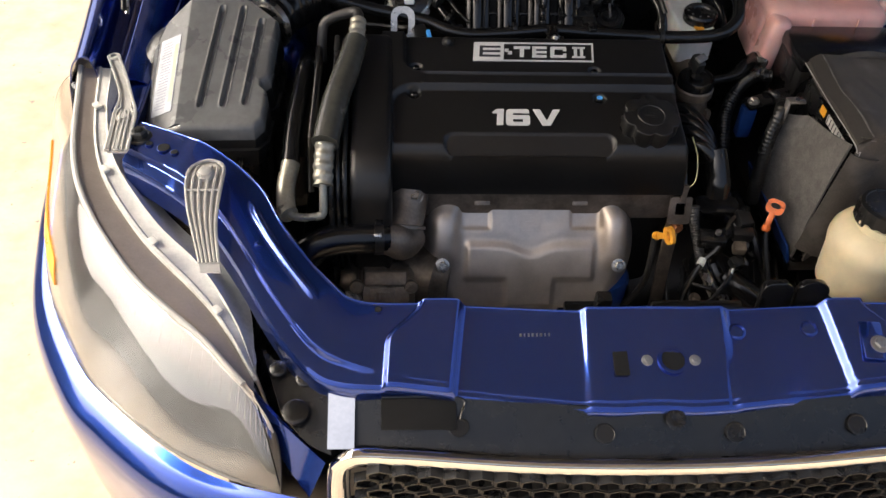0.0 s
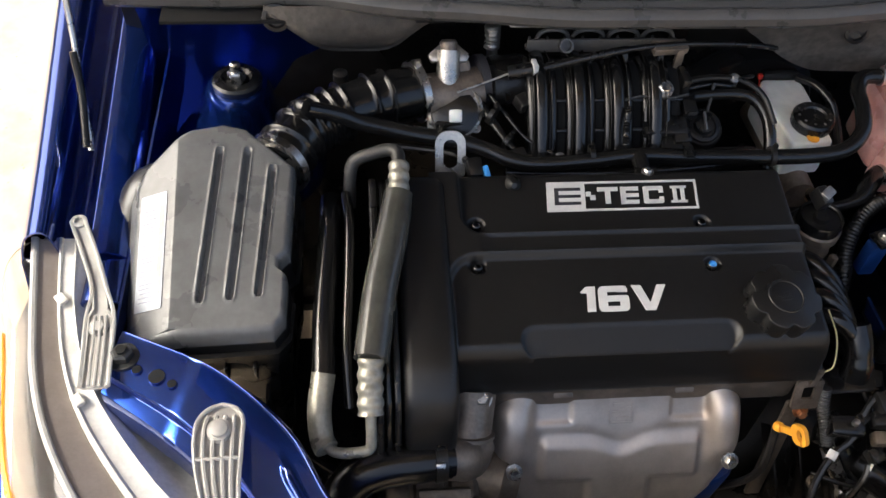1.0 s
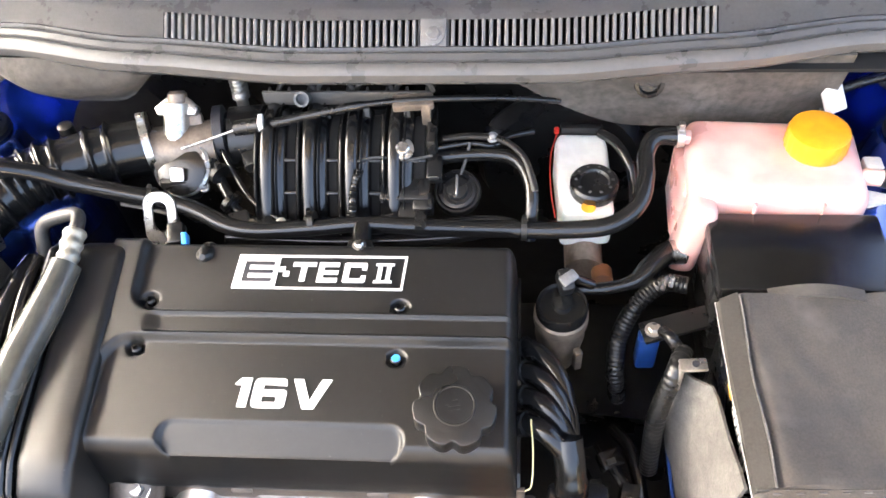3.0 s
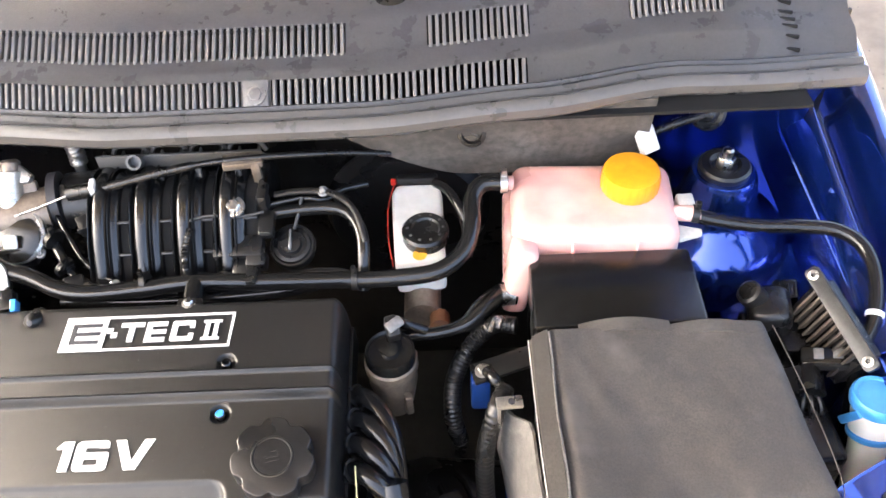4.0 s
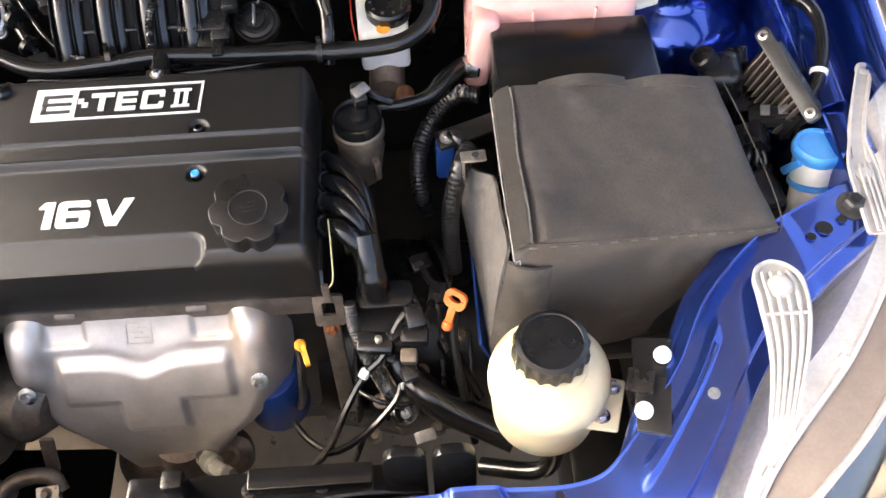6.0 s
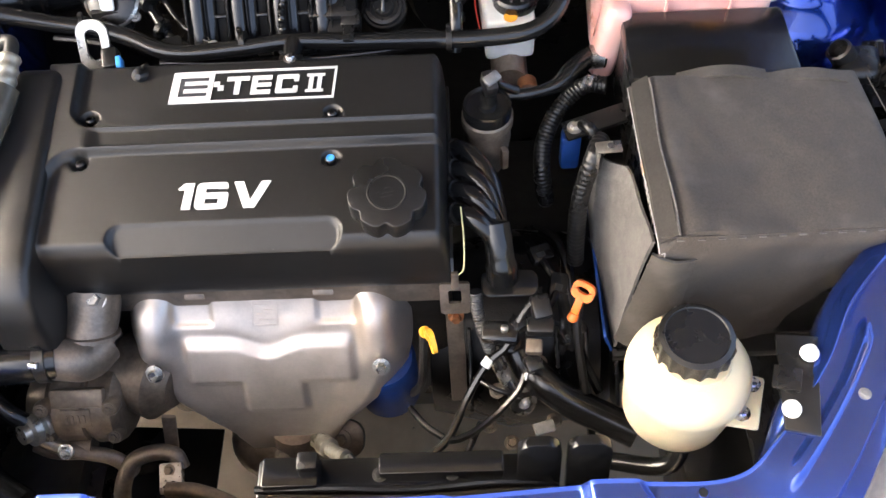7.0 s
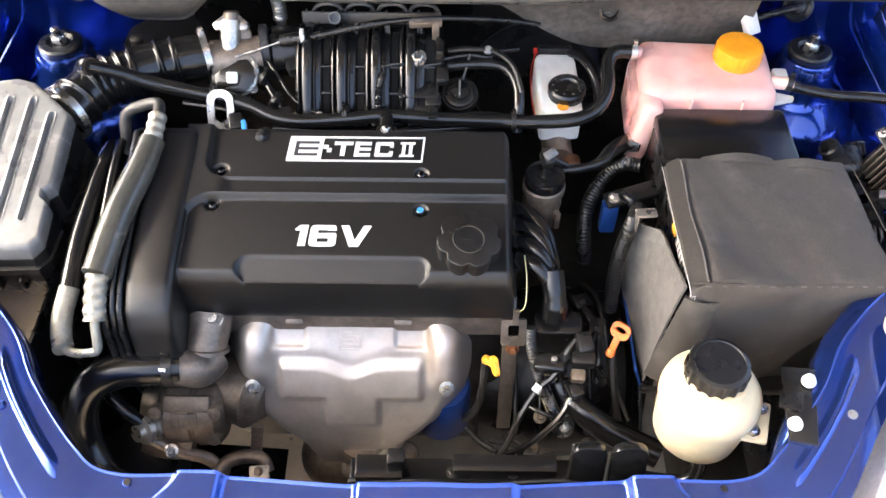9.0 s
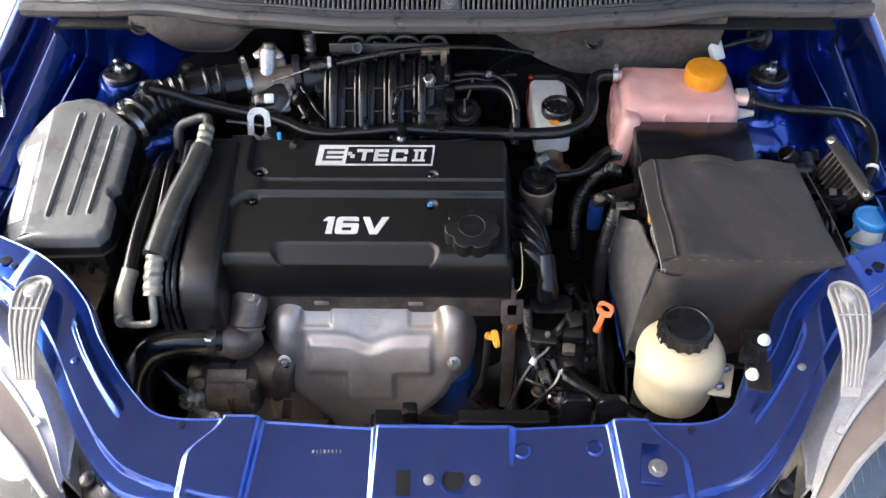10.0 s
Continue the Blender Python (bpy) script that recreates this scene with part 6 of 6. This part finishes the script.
part("tube", sweep([(.29, 1.068, .772), (.272, 1.068, .774), (.252, 1.05, .774), (.232, 1.03, .77), (.20, 1.022, .766), (.165, 1.02, .764), (.135, 1.008, .758)], lambda v: .0125 - .0055 * step(v, .38, .6), 40, 14), GLOSS, lower)
part("joint", sweep([(.287, 1.068, .7725), (.278, 1.068, .7735), (.27, 1.066, .774)], .0138, 8, 14), STEEL, lower)
part("branch", sweep([(.152, 1.015, .80), (.16, 1.022, .785), (.185, 1.022, .770)], .006, 10, 10), GLOSS, lower)

brake = thing("brake_fluid_reservoir", "white brake fluid reservoir with black screw cap", "brake fluid reservoir", (.18, 1.15, .75))
prof = [(-.028, -.062), (.030, -.060), (.030, .045), (.026, .062), (-.026, .064), (-.032, .05)]
part("body", prism(prof, -.06, 0, pose(.179, 1.155, .810, 2, 0, 1), .006, seg=3), PALE, brake, "white translucent reservoir", sharp=60)
bc = part("cap", lathe([(.026, 0), (.027, .002), (.027, .013), (.0245, .016), (.017, .016), (.015, .013), (.006, .013)], pose(.188, 1.127, .810, 3, 0, 0), 60, lobes=(20, .0012, .001, .012)), BLACK, brake, "black screw cap")
for k in range(10):
    a = 2 * math.pi * k / 10
    part("print_mark", box((.188 + .0205 * math.cos(a), 1.127 + .0205 * math.sin(a), .8268), (.003, .003, .0006), 0, (0, 0, math.degrees(a))), SEAL, bc)
part("sticker", lathe([(.008, 0), (.008, .0008)], pose(.181, 1.0985, .8112, 2, 0, 0), 20), YELLOW, brake, "round yellow warning sticker")
part("rear_clip", box((.178, 1.222, .815), (.05, .012, .012), .003), BLACK, brake)
part("red_plug", box((.149, 1.219, .815), (.007, .008, .007), .002), WIRE, brake)
part("sensor_wire", sweep([(.149, 1.217, .81), (.142, 1.19, .80), (.142, 1.15, .785), (.147, 1.12, .77)], .0008, 16, 6), WIRE, brake)
part("filler_hose", sweep([(.2, 1.215, .815), (.215, 1.195, .82), (.228, 1.17, .815), (.235, 1.15, .80), (.236, 1.12, .78)], .006, 20, 10), GLOSS, brake)
part("master_cylinder", sweep([(.18, 1.25, .73), (.18, 1.15, .735), (.18, 1.07, .735)], .022, 10, 16), CAST, brake, "cast master cylinder")
part("end_plug", lathe([(.012, 0), (.012, .02), (.008, .022)], pose(.2, 1.07, .735, 80, 0, 0), 12), BROWN, brake)
part("servo", lathe([(.03, -.03), (.1, -.02), (.11, .02), (.1, .04)], pose(.16, 1.29, .72, 90, 0, 0), 32), BLACK, brake)

ps = thing("power_steering_reservoir", "cream power steering fluid bottle with black knurled cap", "fluid reservoir", (.33, .672, .62))
PC = (.322, .676)
part("bottle", lathe([(.03, .670), (.046, .672), (.051, .679), (.0525, .695), (.054, .72), (.0548, .732), (.056, .738), (.0575, .744), (.0578, .751), (.0565, .760), (.0515, .769), (.043, .777), (.034, .780), (.033, .79)], pose(*PC, 0), 44), CREAM, ps, "cream translucent bottle", sharp=60)
pc = part("cap", lathe([(.034, 0), (.0357, .002), (.0357, .020), (.033, .025), (.0285, .027), (.0275, .0255), (.006, .0255)], pose(PC[0] - .001, PC[1] + .006, .783), 96, lobes=(16, .003, .001, .021)), BLACK, ps, "black knurled screw cap", sharp=30)
for k, (dx, w) in enumerate(((-.012, .005), (-.005, .006), (.003, .004), (.010, .007))):
    part("cap_mark", box((PC[0] - .003 + dx, PC[1] + .006 + .003 * (k % 2), .8087), (w * .8, .010, .0006), 0, (0, 0, 20)), BLACK, pc)
part("side_flange", prism([(-.014, .034), (.040, .014), (.024, -.036), (-.034, -.022)], -.005, .003, pose(.357, .660, .730, 0, -4, 0), .003), CREAM, ps)
bolt(ps, (.383, .668, .735), .0055, .006, material=STEEL)
bolt(ps, (.368, .640, .734), .0055, .006, material=STEEL)
pb = thing("reservoir_bracket", "black steel bracket bolted to the tie bar", "bracket", (.4, .65, .76))
part("plate", prism([(-.010, .046), (.026, .040), (.008, -.050), (-.020, -.042)], -.003, .003, pose(.408, .648, .780, 4, -8, 0), .0015), BLACK, pb)
part("pad", box((.398, .65, .784), (.024, .022, .004), .001, (4, -8, -17)), BLACK, pb)
for p in ((.421, .671, .789), (.396, .622, .782)):
    part("white_bolt", lathe([(.0082, 0), (.0082, .002), (.006, .003), (.006, .008), (.003, .0085), (.003, .011)], pose(*p, 4, -8, 0), 18), PALE, pb)
part("ps_return_hose", sweep([(.33, .672, .655), (.335, .655, .63), (.32, .64, .60), (.26, .66, .57)], .010, 16, 10), GLOSS, pb)

wash = thing("washer_filler", "white washer filler neck with light blue cap", "washer filler", (.615, .87, .6))
ax = Vector((.006, .045, .09)).normalized()
wm = Matrix.Translation((.628, .858, .70)) @ ax.to_track_quat("Z", "Y").to_matrix().to_4x4()
part("neck", lathe([(.018, -.10), (.019, .0), (.0195, .05), (.022, .056), (.022, .076), (.023, .08), (.023, .092), (.020, .094)], wm, 30), PALE, wash, "white translucent neck")
part("collar", lathe([(.0215, .054), (.0238, .056), (.0238, .060), (.0215, .062)], wm, 30), SKYBLUE, wash)
capm = Matrix.Translation(wm @ Vector((0, 0, .094))) @ Vector((.02, .12, 1)).to_track_quat("Z", "Y").to_matrix().to_4x4()
part("cap", lathe([(.0225, -.004), (.0262, -.003), (.0272, .003), (.0268, .008), (.0245, .0105), (.021, .010), (.020, .0088), (.006, .0088)], capm, 34), SKYBLUE, wash, "light blue snap cap")
part("strap", box((.608, .892, .770), (.005, .009, .034), .002, (25, 0, 25)), SKYBLUE, wash)

ecu = thing("control_module", "finned aluminium control module with black plug", "control module", (.62, 1.03, .7))
ey = Vector((-.027, .093, .019)).normalized()
ex = Vector((.72, .12, .66))
ex = (ex - ey * ex.dot(ey)).normalized()
em2 = Matrix.Translation((.6125, .9765, .822)) @ Matrix((ex, ey, ex.cross(ey))).transposed().to_4x4()
fx = Vector((.25, -.12, .96))
fx = (fx - ey * fx.dot(ey)).normalized()
em3 = Matrix.Translation((.6125, .9765, .822)) @ Matrix((fx, ey, fx.cross(ey))).transposed().to_4x4()
part("case", prism(rounded(.058, .094, .004), -.020, .0, em3 @ pose(-.031, 0, -.002), .002), BLACK, ecu)
for k in range(10):
    part("fin", prism(rounded(.050, .0026, .001), -.004, .0055, em3 @ pose(-.030, -.038 + .0084 * k, 0)), CAST, ecu)
part("socket_block", box((.603, .958, .776), (.050, .020, .026), .003, (18, -12, -14)), GLOSS, ecu)
# the open mouth's shade, painted as a black plate on the socket
part("socket_mouth_shade", box((.601, .947, .779), (.040, .004, .016), .002, (18, -12, -14)), SHADE_BLACK, ecu)
for px, py, pz in ((.586, 1.048, .778), (.566, 1.046, .772)):
    part("connector", box((px, py, pz), (.026, .026, .022), .004, (10, -10, -10)), GLOSS, ecu)
    for k in range(3):
        part("connector_rib", box((px - .008 + .008 * k, py - .004, pz + .0115), (.002, .018, .003), .0008, (10, -10, -10)), BLACK, ecu)
for dx in (-.012, .008):
    part("socket_latch", box((.603 + dx, .955, .7915), (.010, .012, .004), .001, (18, -12, -14)), ALLOY, ecu)
part("edge_plate", prism(rounded(.016, .122, .005), -.003, .004, em2, .0015), DIM, ecu)
for y in (-.052, .052):
    part("ear_screw", lathe([(.0055, .003), (.0055, .006), (.003, .0065), (.003, .004)], em2 @ pose(0, y, 0), 14), STEEL, ecu)
part("plug", box((.578, .938, .765), (.034, .03, .03), .004, (12, -38, -14)), BLACK, ecu)
part("side_box", box((.562, 1.022, .775), (.046, .05, .05), .012, (0, -10, -8), seg=3), BLACK, ecu)
part("socket", lathe([(.014, 0), (.014, .02), (.011, .022), (.011, .01)], pose(.548, 1.03, .79, 0, -40, 0), 18), BLACK, ecu)
part("leads", sweep([(.555, 1.03, .77), (.54, 1.01, .74), (.54, .97, .70)], .009, 12, 10), BLACK, ecu)
part("stand", box((.585, 1.0, .74), (.03, .05, .06), .004), BLACK, ecu)
# assumed black box, added to keep the area below the module dark
part("dark_filler_box", box((.573, .955, .69), (.055, .20, .12), .010, (0, 0, 3), seg=3), BLACK, ecu, "assumed black box, added to hide the blue apron")
for k in range(3):
    part("harness_lead", sweep([(.565 + .012 * k, .90, .735), (.57 + .010 * k, .915, .765 - .004 * k), (.575 + .004 * k, .94, .765)], .0035, 12, 8), BLACK, ecu)

# ---- firewall pad, plugs and cables ----
pad = thing("firewall_pad", "grey-brown felt insulation pad on the firewall", "insulation pad", (0, 1.22, .82))


def pad_low(x):
    left = .93 - .062 * math.exp(-((x + .395) / .075) ** 4)
    right = .935 - .115 * step(x, .02, .24)
    return left if x < -.2 else min(.93, right)


rows = []
for j in range(12):
    v = j / 11
    row = []
    for k in range(73):
        x = -.50 + .95 * k / 72
        z = .945 * (1 - v) + pad_low(x) * v
        bulge = .022 * math.exp(-((x + .395) / .08) ** 4) * math.sin(math.pi * min(1, v * 1.1)) + .006 * noise.noise((x * 9, z * 9, 1))
        row.append((x, 1.198 + .25 * (.945 - z) - bulge + .03 * step(abs(x), .3, .5) * 0, z))
    rows.append(row)
part("felt", loft(rows, .006), PAD, pad, sharp=60)
for p in ((.246, 1.206, .897), (-.487, 1.192, .932)):
    c = part("retainer", lathe([(.017, 0), (.0165, .003), (.012, .004), (.010, .001)], Matrix.Translation(p) @ Vector((0, -1, .35)).to_track_quat("Z", "Y").to_matrix().to_4x4(), 24), BLACK, pad)
    part("cross", box((p[0], p[1] - .002, p[2] + .001), (.014, .003, .003), .0005, (20, 30, 0)), PAD, c)
part("edge_strip", box((-.14, 1.192, .921), (.14, .006, .008), .002), WHITISH, pad)
part("painted_lip", box((-.13, 1.198, .930), (.16, .004, .016), .001), BLUE, pad)
part("white_clip", box((.046, 1.186, .929), (.008, .006, .010), .001), MARK, pad)
part("right_edge", box((.447, 1.224, .872), (.010, .005, .06), .002, (-14, 0, 0)), PAD, pad)

gro = thing("grommet_cable", "black rubber grommet and cable with a white plug", "cable", (.53, 1.27, .82))
gm = Matrix.Translation((.535, 1.268, .862)) @ Vector((-.1, -1, .5)).to_track_quat("Z", "Y").to_matrix().to_4x4()
part("grommet", lathe([(.022, 0), (.022, .005), (.018, .007), (.013, .004), (.010, .010), (.007, .012)], gm, 28), BLACK, gro)
part("cable", sweep([(.533, 1.262, .865), (.51, 1.25, .868), (.48, 1.24, .866), (.458, 1.23, .862), (.445, 1.22, .845)], .006, 60, 10, ripple=(.0006, .004)), BLACK, gro)
part("plug", box((.448, 1.206, .876), (.022, .032, .012), .002, (50, 0, 28)), MARK, gro)

# wiper arms on the cowl
for x0, x1 in ((.16, -.18), (.56, .28)):
    w = thing("wiper_arm", "black windscreen wiper arm on the cowl", "wiper", (x0, 1.31, 1.0), "wiper arms")
    part("arm", loft([[(x0 + (x1 - x0) * u, 1.365 + .03 * u + dy, 1.028 + .012 * u + dz) for u in (0, .1, .3, .6, 1)] for dy, dz in ((-.016, 0), (-.012, .01), (.0, .014), (.012, .01), (.016, 0))], .003), BLACK, w)
    part("shank", sweep([(x0, 1.318, 1.023), (x0 - .01, 1.345, 1.029), (x0 - .03, 1.367, 1.033)], .012, 8, 10, flat=.6), BLACK, w)
    part("pivot", lathe([(.02, 0), (.02, .012), (.014, .018), (.008, .02)], pose(x0, 1.318, 1.01), 22), BLACK, w)

# fender bolts and inner rails
for s in (-1, 1):
    for y in (1.0, 1.17, 1.36):
        bolt(car, (s * ((.665 if s > 0 else .682) + .05 * (y - 1.1)), y, .804 + .022 * step(y, .95, 1.5)), .006, .005, material=BLUE, name="fender_bolt")

# crumpled printed paper on the ground beside the car
paper = thing("newspaper", "crumpled red and white printed newspaper on the ground", "newspaper", (1.5, 1.98, .0))
rows = []
for j in range(10):
    rows.append([(1.40 + .021 * i + .01 * noise.noise((i * .5, j * .5, 2)), 1.88 + .021 * j, .012 + .05 * abs(noise.noise((i * .37, j * .41, 5))) + .02 * math.sin(i * .45) ** 2) for i in range(10)])
part("sheet", loft(rows, .002), PAPER, paper, sharp=20)
for x, y, w, d in ((1.45, 1.95, .09, .05), (1.55, 1.99, .08, .09), (1.49, 2.08, .12, .04)):
    part("print_block", loft([[(x + w * (u - .5), y + d * (v - .5), .045 + .05 * abs(noise.noise(((x + w * (u - .5) - 1.40) / .021 * .37, (y + d * (v - .5) - 1.88) / .021 * .41, 5))) + .02 * math.sin((x + w * (u - .5) - 1.40) / .021 * .45) ** 2 - .029) for u in (0, .2, .4, .6, .8, 1)] for v in (0, .25, .5, .75, 1)], .001), PRINT, paper)
